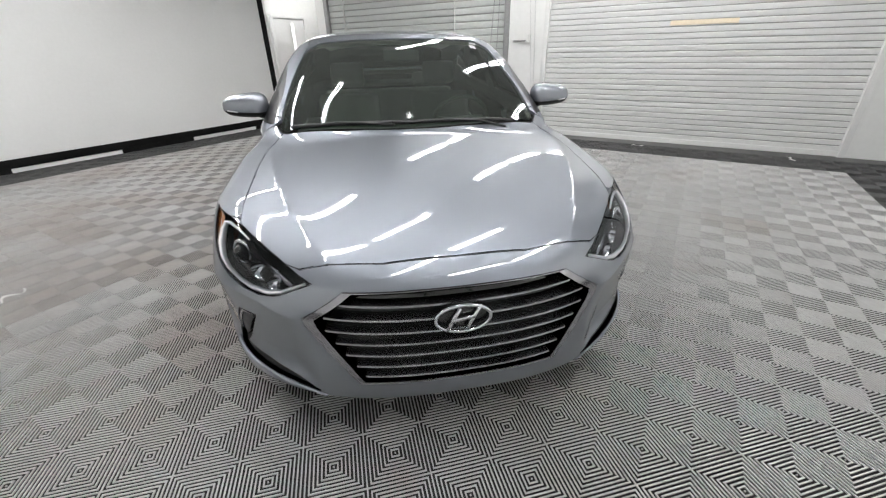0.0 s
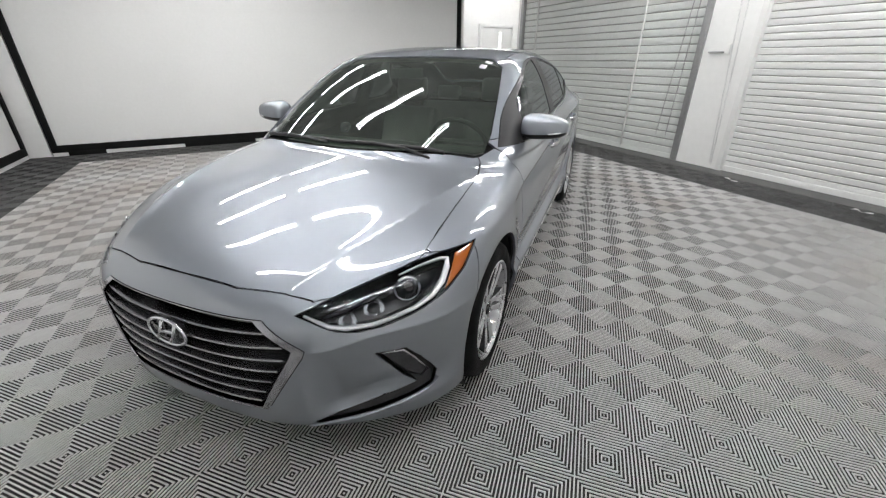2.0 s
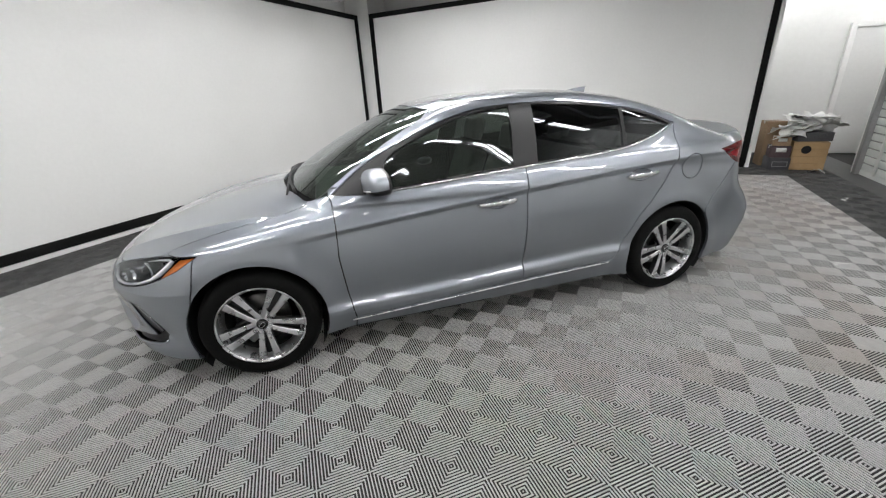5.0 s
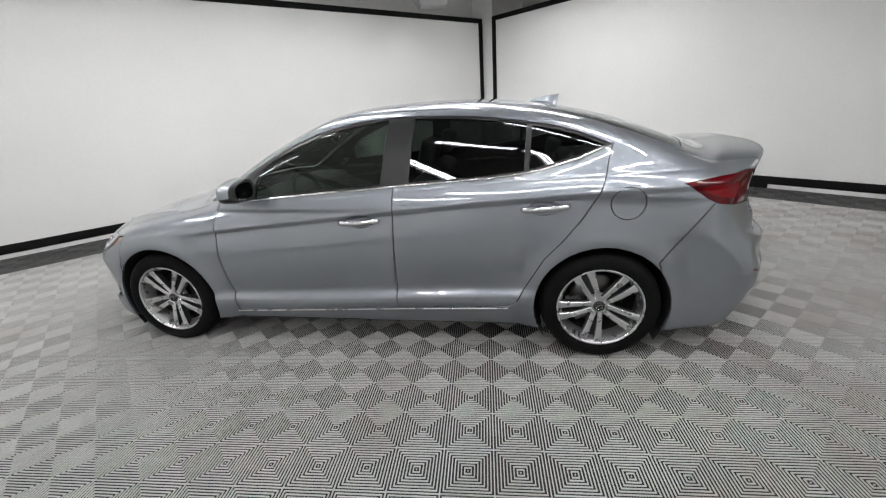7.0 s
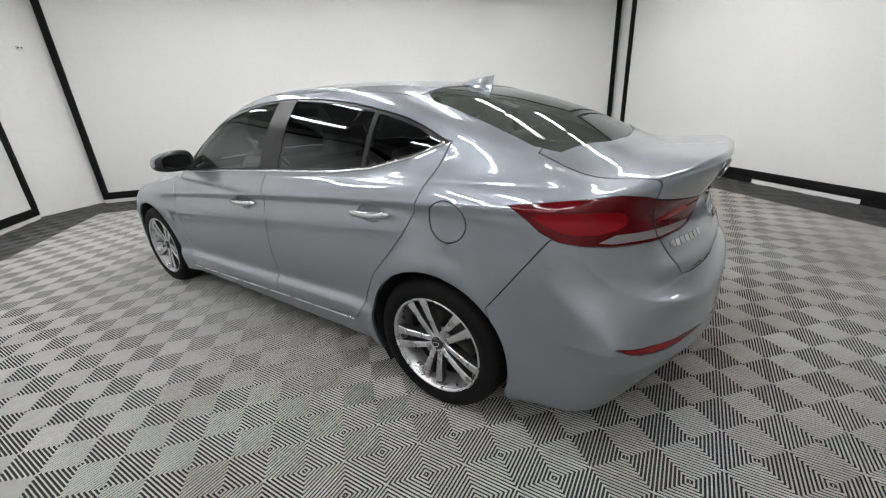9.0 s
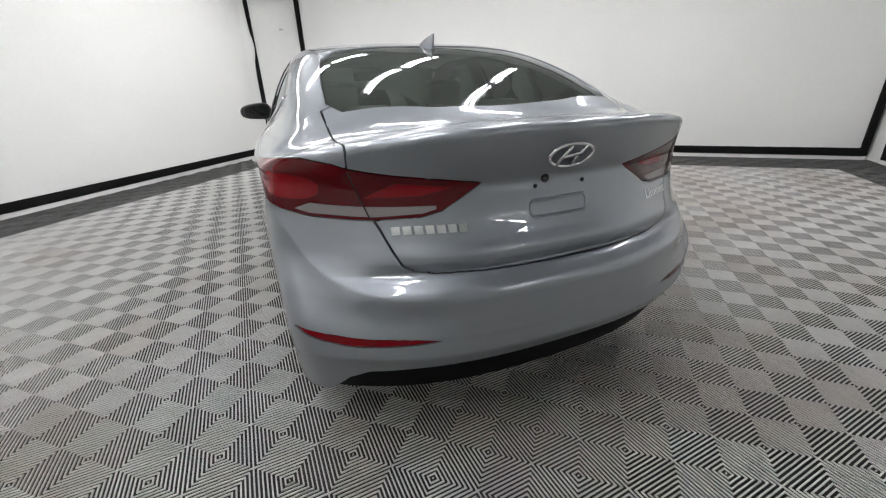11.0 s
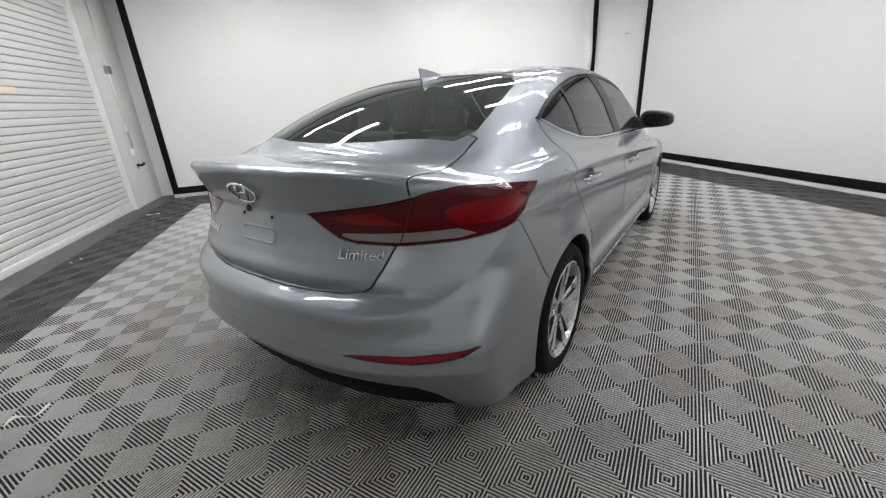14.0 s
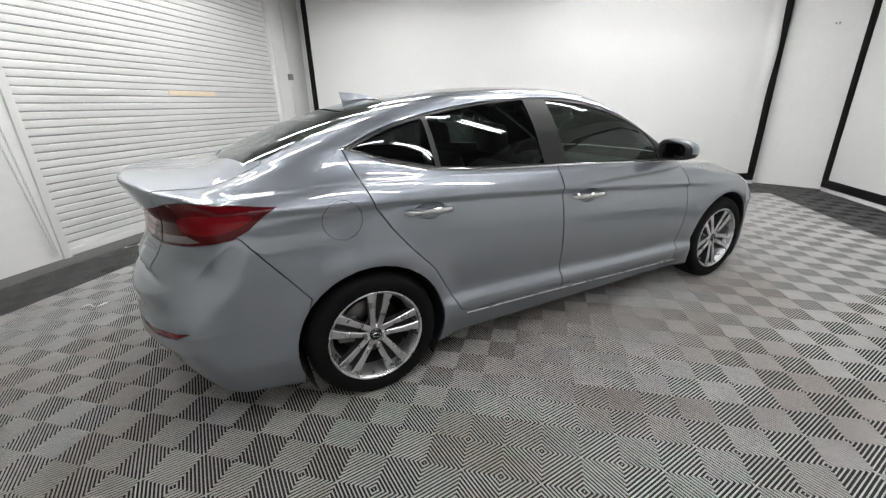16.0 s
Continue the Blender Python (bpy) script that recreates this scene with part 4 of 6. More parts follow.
def panel(name, polys, mat, parent, mirror="both", gap=0.0026, depth=0.014, inset=0.0, label="", flange=True, sheet=True):
    """A body panel with its edges drawn back from the joint and turned inwards. mirror: both (one panel across the car), left, right."""
    P, F = weld(polys)
    N = body_normal(P)
    edges = {}
    for f in F:
        for i in range(len(f)):
            a, b = f[i], f[(i + 1) % len(f)]
            edges.setdefault((min(a, b), max(a, b)), []).append((a, b))
    rim = [v[0] for k, v in edges.items() if len(v) == 1 and not (abs(P[k[0], 1]) < 1e-5 and abs(P[k[1], 1]) < 1e-5)]
    rim_v = sorted({v for e in rim for v in e})
    pull = np.zeros_like(P)
    cnt = set(rim_v)
    for f in F:
        if any(i in cnt for i in f):
            c = P[f].mean(0)
            for i in f:
                if i in cnt:
                    d = c - P[i]
                    pull[i] += d
    pull -= (pull * N).sum(1, keepdims=True) * N
    pull /= np.linalg.norm(pull, axis=1, keepdims=True) + 1e-9
    for _ in range(6):
        mean = pull.copy()
        for a, b in rim:
            mean[a] += 0.5 * pull[b]
            mean[b] += 0.5 * pull[a]
        pull = mean / (np.linalg.norm(mean, axis=1, keepdims=True) + 1e-9)
    Q = P - inset * N
    Q[rim_v] += gap * pull[rim_v]
    Q[np.abs(P[:, 1]) < 1e-5, 1] = 0.0
    verts, normals, faces = Q.tolist(), N.tolist(), [list(f) for f in F]
    if flange and depth:
        top, low = {}, {}
        for v in rim_v:
            top[v] = len(verts)
            verts.append(Q[v].tolist())
            normals.append((-pull[v]).tolist())
            low[v] = len(verts)
            verts.append((Q[v] - depth * N[v]).tolist())
            normals.append((-pull[v]).tolist())
        if not sheet:
            faces = []
        for a, b in rim:
            faces.append([top[b], top[a], low[a], low[b]])
    V, NN = np.array(verts), np.array(normals)
    if mirror in ("right", "both"):
        MV, MN = V * (1, -1, 1), NN * (1, -1, 1)
        MF = [f[::-1] for f in faces]
        if mirror == "right":
            V, NN, faces = MV, MN, MF
        else:
            same = {i: i for i in range(len(V)) if abs(V[i, 1]) < 1e-6}
            new_i, extra, en = {}, [], []
            for i in range(len(V)):
                if i in same:
                    new_i[i] = i
                else:
                    new_i[i] = len(V) + len(extra)
                    extra.append(MV[i])
                    en.append(MN[i])
            faces = faces + [[new_i[i] for i in f] for f in MF]
            V, NN = np.vstack([V, extra]), np.vstack([NN, en])
    me = bpy.data.meshes.new(name)
    me.from_pydata(V.tolist(), [], faces)
    me.materials.append(mat)
    me.shade_smooth()
    me.normals_split_custom_set_from_vertices(NN.tolist())
    ob = new(name, me)
    ob.parent = parent
    if label:
        tagged(ob, label)
    return ob


CAR_POSE = pose(-0.0254, -0.0585, 0.0, 0, 0, 41.03)
car = thing("car", "silver-grey four-door saloon, parked with closed doors on the tiles", "car", at=CAR_POSE)
PANELS = cut_panels()
for name in ("body_shell", "hood", "roof", "trunk_lid", "front_bumper", "rear_bumper"):
    panel(name, PANELS[name], PAINT, car, "both", depth=0.02 if name == "rear_bumper" else 0.014, gap=0.0045 if name in ("trunk_lid", "hood") else 0.0026)
for name in ("front_door", "rear_door", "front_fender", "fuel_door"):
    for side in ("left", "right") if name != "fuel_door" else ("left",):
        panel(name, PANELS[name], PAINT, car, side, gap=0.0034)
panel("fuel_door_blank", PANELS["fuel_door"], PAINT, car, "right", gap=0.0, flange=False).name = "quarter_panel_patch"
for side in ("left", "right"):
    panel("window_trim", PANELS["window_trim"], SATIN_BLACK, car, side, inset=0.003, label="satin black window surround")
    for name, label in (("glass_front", "tinted front door glass"), ("glass_rear", "dark tinted rear door glass"), ("glass_quarter", "dark tinted quarter glass")):
        g = panel("side_window", PANELS[name], GLASS_SIDE if name == "glass_front" else GLASS_DARK, car, side, gap=0.0, inset=0.006, depth=0.0, flange=False, label=label)
panel("windscreen", PANELS["windscreen"], GLASS_FRONT, car, "both", gap=0.0, inset=0.004, flange=False, label="sloping windscreen")
panel("rear_window", PANELS["rear_window"], GLASS_REAR, car, "both", gap=0.0, inset=0.004, flange=False, label="dark tinted rear window")
panel("cowl", PANELS["cowl"], MATT_BLACK, car, "both", inset=0.012)
panel("rear_valance", PANELS["rear_valance"], MATT_BLACK, car, "both", inset=0.016, label="black lower rear valance")
panel("underbody", PANELS["underbody"], GAP_BLACK, car, "both", flange=False)
LINING = [f for n in ("body_shell", "hood", "trunk_lid", "front_bumper", "rear_bumper", "front_door", "rear_door", "front_fender", "fuel_door", "window_trim", "taillight", "tail_glow", "tail_white", "rear_reflector", "cowl") for f in PANELS[n]]
panel("inner_lining", LINING, GAP_BLACK, car, "both", gap=0.0, inset=0.022, flange=False)


# ---------- finding places on the body ----------
def along(o, d, near, far):
    """The point where the line from o along d leaves the body between two distances."""
    o, d = np.array(o, float), np.array(d, float)
    d /= np.linalg.norm(d)
    for _ in range(3):
        t = np.linspace(near, far, 80)
        k = int(np.argmax(body(o + t[:, None] * d) > 0))
        near, far = t[max(k - 1, 0)], t[k]
    return Vector(o + near * d)


def front_at(y, z):
    return along((0, y, z), (1, 0, 0), 1.2, 2.5)


def rear_at(y, z):
    return along((0, y, z), (-1, 0, 0), 1.2, 2.6)


def left_at(x, z):
    return along((x, 0, z), (0, 1, 0), 0.2, 1.1)


def top_at(x, y):
    return along((x, y, 0), (0, 0, 1), 0.5, 1.6)


def corner_at(s, z, nose=True):
    c = 0.70711
    o = (-c * s, c * s, z) if nose else (c * s, c * s, z)
    d = (c, c, 0) if nose else (-c, c, 0)
    return along(o, d, 0.7, 2.6)


def nrm(p):
    e = 0.004 * np.eye(3)
    v = body(np.array(p)[None] + np.concatenate([e, -e]))
    return Vector(v[:3] - v[3:]).normalized()


def lift(p, h):
    return p + h * nrm(p)


def stretch(pts, n):
    """n points evenly along a polyline."""
    pts = [Vector(p) for p in pts]
    ls = [0.0]
    for a, b in zip(pts, pts[1:]):
        ls.append(ls[-1] + (b - a).length)
    out = []
    for k in range(n):
        t = ls[-1] * k / (n - 1)
        i = min(max(j for j in range(len(ls)) if ls[j] <= t + 1e-9), len(pts) - 2)
        out.append(pts[i].lerp(pts[i + 1], (t - ls[i]) / max(ls[i + 1] - ls[i], 1e-9)))
    return out


def flip_y(bm):
    for v in bm.verts:
        v.co.y = -v.co.y
    bmesh.ops.reverse_faces(bm, faces=bm.faces)
    return bm


def both_sides(name, make, mat, parent, label=""):
    for side in (1, -1):
        bm = make()
        part(name, bm if side > 0 else flip_y(bm), mat, parent, label)


# ---------- wheels ----------
R_TYRE, R_RIM, W_TYRE = 0.317, 0.228, 0.215


def wheel_at(m):
    w = new("wheel")
    w.parent = car
    w.matrix_basis = m
    h = W_TYRE / 2
    bm = bmesh.new()
    lathe(bm, [(R_RIM - 0.012, h - 0.012), (R_RIM + 0.004, h - 0.002), (R_RIM + 0.03, h + 0.004), (R_TYRE - 0.035, h + 0.002), (R_TYRE - 0.018, h - 0.008), (R_TYRE - 0.006, h - 0.03), (R_TYRE, h - 0.06), (R_TYRE, 0.035),
               (R_TYRE - 0.007, 0.033), (R_TYRE - 0.007, 0.027), (R_TYRE, 0.025), (R_TYRE, -0.025), (R_TYRE - 0.007, -0.027), (R_TYRE - 0.007, -0.033), (R_TYRE, -0.035), (R_TYRE, -h + 0.06), (R_TYRE - 0.006, -h + 0.03), (R_TYRE - 0.02, -h + 0.006), (R_RIM, -h)], 72)
    tyre = part("tyre", bm, RUBBER, w, "black rubber tyre")
    bm = bmesh.new()
    lathe(bm, [(R_RIM - 0.004, h - 0.014), (R_RIM + 0.002, h - 0.004), (R_RIM - 0.003, h), (R_RIM - 0.008, h - 0.004), (R_RIM - 0.014, h - 0.02), (R_RIM - 0.03, h - 0.05), (R_RIM - 0.036, -h + 0.02), (R_RIM - 0.02, -h)], 72)
    rim = part("rim", bm, ALLOY, w, "machined alloy rim")
    bm = bmesh.new()
    lathe(bm, [(R_RIM - 0.0135, h - 0.019), (R_RIM - 0.028, h - 0.049), (R_RIM - 0.04, -h + 0.02), (0.10, -h + 0.03), (0.0, -h + 0.03)], 72)
    part("barrel", bm, ALLOY_DARK, w, "dark inside of the rim")
    bm = bmesh.new()
    lathe(bm, [(0.0, h - 0.03), (0.03, h - 0.03), (0.042, h - 0.034), (0.052, h - 0.045), (0.064, h - 0.06), (0.07, h - 0.08), (0.0, h - 0.085)], 40)
    part("hub", bm, ALLOY, w)
    f = h - 0.012
    for k in range(5):
        a0 = 2 * math.pi * (k + 0.25) / 5
        for s in (-1, 1):
            bm = bmesh.new()
            prof = []
            for r, off, wid, dep in ((0.03, 0.5, 0.016, 0.020), (0.08, 0.275, 0.0135, 0.014), (0.14, 0.215, 0.0155, 0.007), (0.19, 0.19, 0.0195, 0.003), (R_RIM - 0.006, 0.178, 0.024, 0.003)):
                a = a0 + s * off
                c = Vector((r * math.cos(a), 0, r * math.sin(a)))
                t = Vector((-math.sin(a), 0, math.cos(a)))
                y0, y1 = f - dep, f - dep - 0.045
                prof.append([c + t * wid + Vector((0, y0 - 0.004, 0)), c + t * (wid * 0.75) + Vector((0, y0, 0)), c - t * (wid * 0.75) + Vector((0, y0, 0)), c - t * wid + Vector((0, y0 - 0.004, 0)), c - t * (wid * 0.8) + Vector((0, y1, 0)), c + t * (wid * 0.8) + Vector((0, y1, 0))])
            rings = [[bm.verts.new(p) for p in ring_] for ring_ in prof]
            for a_, b_ in zip(rings, rings[1:]):
                for i in range(6):
                    bm.faces.new((a_[i], a_[(i + 1) % 6], b_[(i + 1) % 6], b_[i]))
            bm.faces.new(rings[0])
            bm.faces.new(rings[-1][::-1])
            bmesh.ops.recalc_face_normals(bm, faces=bm.faces)
            sides = [abs(f.normal.y) < 0.6 for f in bm.faces]
            spoke = part("spoke", bm, ALLOY, w, "machined alloy spoke")
            spoke.data.materials.append(ALLOY_DARK)
            for poly, dark in zip(spoke.data.polygons, sides):
                poly.material_index = 1 if dark else 0
        bm = bmesh.new()
        fan = []
        for r in (0.07, 0.13, R_RIM - 0.02):
            off = 0.30 if r < 0.1 else 0.19
            fan.append([bm.verts.new((r * math.cos(a0 + q * off), f - 0.04, r * math.sin(a0 + q * off))) for q in (-1, -0.5, 0, 0.5, 1)])
        for a_, b_ in zip(fan, fan[1:]):
            for i in range(4):
                bm.faces.new((a_[i], b_[i], b_[i + 1], a_[i + 1]))
        part("spoke_pocket", bm, ALLOY_DARK, w, "dark grey pocket between a pair of spokes")
        bm = bmesh.new()
        al = 2 * math.pi * (k + 0.75) / 5
        lathe(bm, [(0.0, 0.012), (0.007, 0.011), (0.0095, 0.006), (0.0105, -0.01)], 8)
        nut = part("wheel_nut", bm, DARK_CHROME, w)
        nut.location = (0.05 * math.cos(al), h - 0.045, 0.05 * math.sin(al))
    bm = bmesh.new()
    lathe(bm, [(0.0, h - 0.02), (0.024, h - 0.021), (0.03, h - 0.026), (0.031, h - 0.034)], 32)
    cap = part("hub_cap", bm, GLOSS_BLACK, w, "black hub cap with a chrome oval")
    bm = bmesh.new()
    tube(bm, [(0.018 * math.cos(2 * math.pi * k / 20), h - 0.018, 0.011 * math.sin(2 * math.pi * k / 20)) for k in range(20)], 0.0018, 6, True, 1.0, (0, 1, 0))
    part("oval", bm, CHROME, cap)
    bm = bmesh.new()
    lathe(bm, [(0.06, -0.01), (0.145, -0.01), (0.147, -0.015), (0.147, -0.03), (0.06, -0.03)], 48)
    part("brake_disc", bm, DISC, w, "grey steel brake disc")
    bm = boxed((0.075, -0.05, -0.07), (0.155, 0.012, 0.07), 0.012)
    part("brake_caliper", bm, STEEL_GREY, w)
    return w


for x in (1.35, -1.35):
    for s in (1, -1):
        wheel_at(pose(x, s * 0.775, R_TYRE, 0, 37 if x > 0 else 26 if s > 0 else -10, 0 if s > 0 else 180))
        # liner of the arch
        bm = bmesh.new()
        n = 28
        rows = []
        for k in range(n + 1):
            a = math.radians(-35 + 250 * k / n)
            rows.append([bm.verts.new((x + r * math.cos(a), s * y, 0.322 + r * math.sin(a))) for r, y in ((0.356, 0.862), (0.362, 0.80), (0.362, 0.56), (0.05, 0.55))])
        for a_, b_ in zip(rows, rows[1:]):
            for i in range(3):
                bm.faces.new((a_[i], b_[i], b_[i + 1], a_[i + 1]))
        part("arch_liner", bm, GAP_BLACK, car)
        # mud flap behind the wheel
        fx = x - 0.372
        p = left_at(fx - 0.02, 0.30)
        bm = bmesh.new()
        box(bm, (fx - 0.012, 0.70, 0.17), (fx + 0.0, p.y - 0.035, 0.32), 0.005)
        part("mud_flap", bm if s > 0 else flip_y(bm), BLACK_PLASTIC, car, "black mud flap")


# ---------- grille ----------
def half_width(z):
    return np.interp(z, [0.30, 0.53, 0.622], [0.316, 0.454, 0.346])


panel("grille_backing", PANELS["grille"], GLOSS_BLACK, car, "both", gap=0.0, inset=0.055, flange=False)
for f_, u in (("grille", 0.055),):
    panel("grille_wall", PANELS[f_], GLOSS_BLACK, car, "both", gap=0.0, inset=0.056, depth=-0.054, sheet=False, label="black grille surround")
panel("grille_frame", PANELS["grille_frame"], DARK_CHROME, car, "both", gap=0.001, inset=-0.002, label="dark chrome grille frame")
for z in (0.590, 0.545, 0.500, 0.455, 0.410, 0.364, 0.320):
    bm = bmesh.new()
    w = half_width(z) - 0.008
    ys = np.linspace(-w, w, 41)
    rows = []
    for y in ys:
        zz = z - 0.016 * math.cos(min(abs(y) / 0.5, 1) * math.pi / 2) + 0.008
        p = front_at(y, zz)
        rows.append([bm.verts.new((p.x + dx, y, zz + dz)) for dx, dz in ((-0.05, 0.004), (-0.014, 0.007), (-0.006, 0.005), (-0.006, -0.002), (-0.016, -0.006), (-0.05, -0.008))])
    for a_, b_ in zip(rows, rows[1:]):
        for i in range(6):
            bm.faces.new((a_[i], a_[(i + 1) % 6], b_[(i + 1) % 6], b_[i]))
    bmesh.ops.recalc_face_normals(bm, faces=bm.faces)
    part("grille_bar", bm, SATIN_CHROME, car, "satin chrome grille bar")


def oval_badge(name, centre, normal, w, h, parent):
    """A chrome oval with two leaning bars and a cross stroke."""
    n = Vector(normal).normalized()
    side = Vector((0, 0, 1)).cross(n).normalized()
    up = n.cross(side)
    bm = bmesh.new()
    tube(bm, [Vector(centre) + side * (w * math.cos(a)) + up * (h * math.sin(a)) for a in (2 * math.pi * k / 40 for k in range(40))], 0.0062, 8, True, 1.0, n)
    b = part(name, bm, CHROME, parent, "chrome oval badge")
    strokes = [[Vector(centre) + side * (w * (0.36 * sx - 0.24)) - up * h * 0.82 + n * 0.002, Vector(centre) + side * (w * (0.36 * sx + 0.24)) + up * h * 0.82 + n * 0.002] for sx in (-1, 1)]
    strokes.append([Vector(centre) + side * (w * -0.40) + up * h * -0.12 + n * 0.003, Vector(centre) + side * (w * 0.1) + up * h * 0.05 + n * 0.004, Vector(centre) + side * (w * 0.40) + up * h * 0.12 + n * 0.003])
    for line in strokes:
        bm = bmesh.new()
        tube(bm, line, 0.007, 8, False, 0.65, n)
        part("stroke", bm, CHROME, b)
    return b


pf = front_at(0, 0.535)
bm = bmesh.new()
lathe(bm, [(0.0, 0.0), (0.95, 0.0), (1.0, -0.15), (1.0, -1.0)], 40, "z")
for v in bm.verts:
    v.co = Vector((pf.x - 0.006 + 0.012 * v.co.z, 0.088 * v.co.x, 0.535 + 0.047 * v.co.y))
bmesh.ops.recalc_face_normals(bm, faces=bm.faces)
part("badge_plate", bm, GLOSS_BLACK, car)
oval_badge("front_badge", (pf.x + 0.002, 0, 0.535), (1, 0, 0.05), 0.088, 0.047, car)
pr = rear_at(0, 1.0)
oval_badge("rear_badge", lift(pr, 0.010), nrm(pr), 0.076, 0.038, car)

# ---------- head lamps ----------
for side in (1, -1):
    name = "left" if side > 0 else "right"
    lamp = panel("headlight", PANELS["headlight"], LENS_CLEAR, car, name, gap=0.0, inset=0.001, flange=False, label="clear headlight lens with dark inside")
    panel("housing", PANELS["headlight"] + PANELS["headlight_amber"], GLOSS_BLACK, lamp, name, gap=0.0, inset=0.05, flange=False)
    panel("bezel", PANELS["headlight"] + PANELS["headlight_amber"], GLOSS_BLACK, lamp, name, gap=0.0012, inset=0.002, depth=0.05, flange=True, sheet=False)
    lamp["label"] = "clear headlight lens over a black housing"
    panel("turn_signal", PANELS["headlight_amber"], LENS_AMBER, lamp, name, gap=0.001, inset=0.012, flange=False, label="amber corner lens")

    def deep(s, z, h):
        p = lift(corner_at(s, z), -h)
        return (p.x, side * p.y, p.z)

    bm = bmesh.new()
    strip = [(-1.132, 0.645), (-1.065, 0.614), (-1.015, 0.604), (-0.94, 0.604), (-0.87, 0.612), (-0.79, 0.626), (-0.725, 0.646), (-0.678, 0.676), (-0.648, 0.71), (-0.64, 0.730), (-0.665, 0.734), (-0.74, 0.727), (-0.82, 0.714)]
    widths = [0.005, 0.008, 0.009, 0.008, 0.007, 0.008, 0.010, 0.012, 0.012, 0.010, 0.007, 0.005, 0.003]
    tube(bm, [deep(s, z, 0.008) for s, z in strip], widths, 8)
    part("light_guide", bm, LENS_WHITE, lamp, "white daytime light strip")
    c = Vector(deep(-0.80, 0.683, 0.028))
    bm = bmesh.new()
    ax = Vector((0.75, 0.6 * side, 0.05)).normalized()
    s1 = ax.cross(Vector((0, 0, 1))).normalized()
    s2 = s1.cross(ax)
    tube(bm, [c + 0.041 * (math.cos(a) * s1 + math.sin(a) * s2) for a in (2 * math.pi * k / 28 for k in range(28))], 0.007, 8, True, 1.0, ax)
    part("projector_ring", bm, CHROME, lamp)
    bm = bmesh.new()
    bmesh.ops.create_uvsphere(bm, u_segments=24, v_segments=14, radius=0.031, matrix=Matrix.Translation(c))
    part("projector", bm, GLOSS_BLACK, lamp)
    for s, z, r in ((-0.92, 0.665, 0.038), (-1.01, 0.640, 0.034)):
        c = Vector(deep(s, z, 0.04))
        bm = bmesh.new()
        prof = [(r, 0.02), (r * 0.8, 0.004), (r * 0.4, -0.008), (0.004, -0.01)]
        rings = [[bm.verts.new(c + q * (math.cos(a) * s1 + math.sin(a) * s2) + o_ * ax) for a in (2 * math.pi * k / 20 for k in range(20))] for q, o_ in prof]
        for a_, b_ in zip(rings, rings[1:]):
            for i in range(20):
                bm.faces.new((a_[i], a_[(i + 1) % 20], b_[(i + 1) % 20], b_[i]))
        part("reflector", bm, CHROME, lamp)
    bm = bmesh.new()
    tube(bm, [deep(s, z, 0.03) for s, z in ((-1.08, 0.632), (-0.97, 0.668), (-0.86, 0.69))], 0.007, 6, False, 2.5)
    part("brow", bm, DARK_CHROME, lamp)

    # fog-lamp corner: black recess, grey bracket and a bright lower lip
    panel("fog_recess", PANELS["fog_recess"], BLACK_PLASTIC, car, name, gap=0.0, inset=0.022, depth=-0.02, label="black corner recess in the bumper")
    panel("fog_lens", PANELS["fog_lens"], ALLOY_DARK, car, name, gap=0.001, inset=0.006, depth=0.02, label="dark grey blade in the bumper corner")
    bm = bmesh.new()
    tube(bm, [lift(corner_at(s, z), -0.003) for s, z in ((-0.918, 0.489), (-0.846, 0.483), (-0.804, 0.431), (-0.775, 0.387), (-0.749, 0.347))], [0.002, 0.005, 0.005, 0.004, 0.003], 8)
    part("fog_edge", bm if side > 0 else flip_y(bm), SATIN_CHROME, car)
    bm = bmesh.new()
    pts = [lift(corner_at(s, z), 0.001) for s, z in ((-1.17, 0.213), (-1.007, 0.239), (-0.8485, 0.264), (-0.745, 0.279), (-0.715, 0.300))]
    tube(bm, stretch(pts, 18), 0.007, 8, False, 0.8)
    part("lower_lip", bm if side > 0 else flip_y(bm), PAINT, car)

# ---------- tail lamps ----------
for name in ("left", "right"):
    lamp = panel("taillight", PANELS["taillight"], LENS_RED, car, name, gap=0.001, inset=0.0, label="dark red tail-light lens")
    panel("brake_lens", PANELS["tail_glow"], LENS_RED_BRIGHT, lamp, name, gap=0.0, inset=0.0, flange=False, label="bright red lens")
    panel("reversing_lens", PANELS["tail_white"], LENS_FROST, lamp, name, gap=0.0, inset=0.0, flange=False, label="white reversing lens")
    panel("rear_reflector", PANELS["rear_reflector"], LENS_RED_BRIGHT, car, name, gap=0.001, inset=0.003, label="long red reflector in the bumper")


def lamp_joint():
    bm = bmesh.new()
    tube(bm, [lift(rear_at(0.578 + 0.05 * (z - 0.845) / 0.15, z), 0.0) for z in np.linspace(0.845, 0.985, 9)], 0.0022, 6)
    return bm


both_sides("lamp_joint", lamp_joint, GAP_BLACK, car)


# ---------- trim on the sides ----------
def belt_strip():
    bm = bmesh.new()
    pts = [(0.64, 0.956), (0.2, 0.982), (-0.25, 1.006), (-0.75, 1.029), (-1.0, 1.056), (-1.22, 1.11), (-1.36, 1.165)]
    line = stretch([(x, 0, z) for x, z in pts], 40)
    tube(bm, [lift(left_at(p.x, p.z), 0.001) for p in line], 0.0075, 8, False, 0.8, (0, 1, 0))
    return bm


def sill_strip():
    bm = bmesh.new()
    line = stretch([(0.87, 0, 0.243), (0.2, 0, 0.270), (-0.3, 0, 0.290), (-0.86, 0, 0.305)], 60)
    tube(bm, [lift(left_at(p.x, p.z), 0.0015) for p in line], 0.004, 8)
    return bm


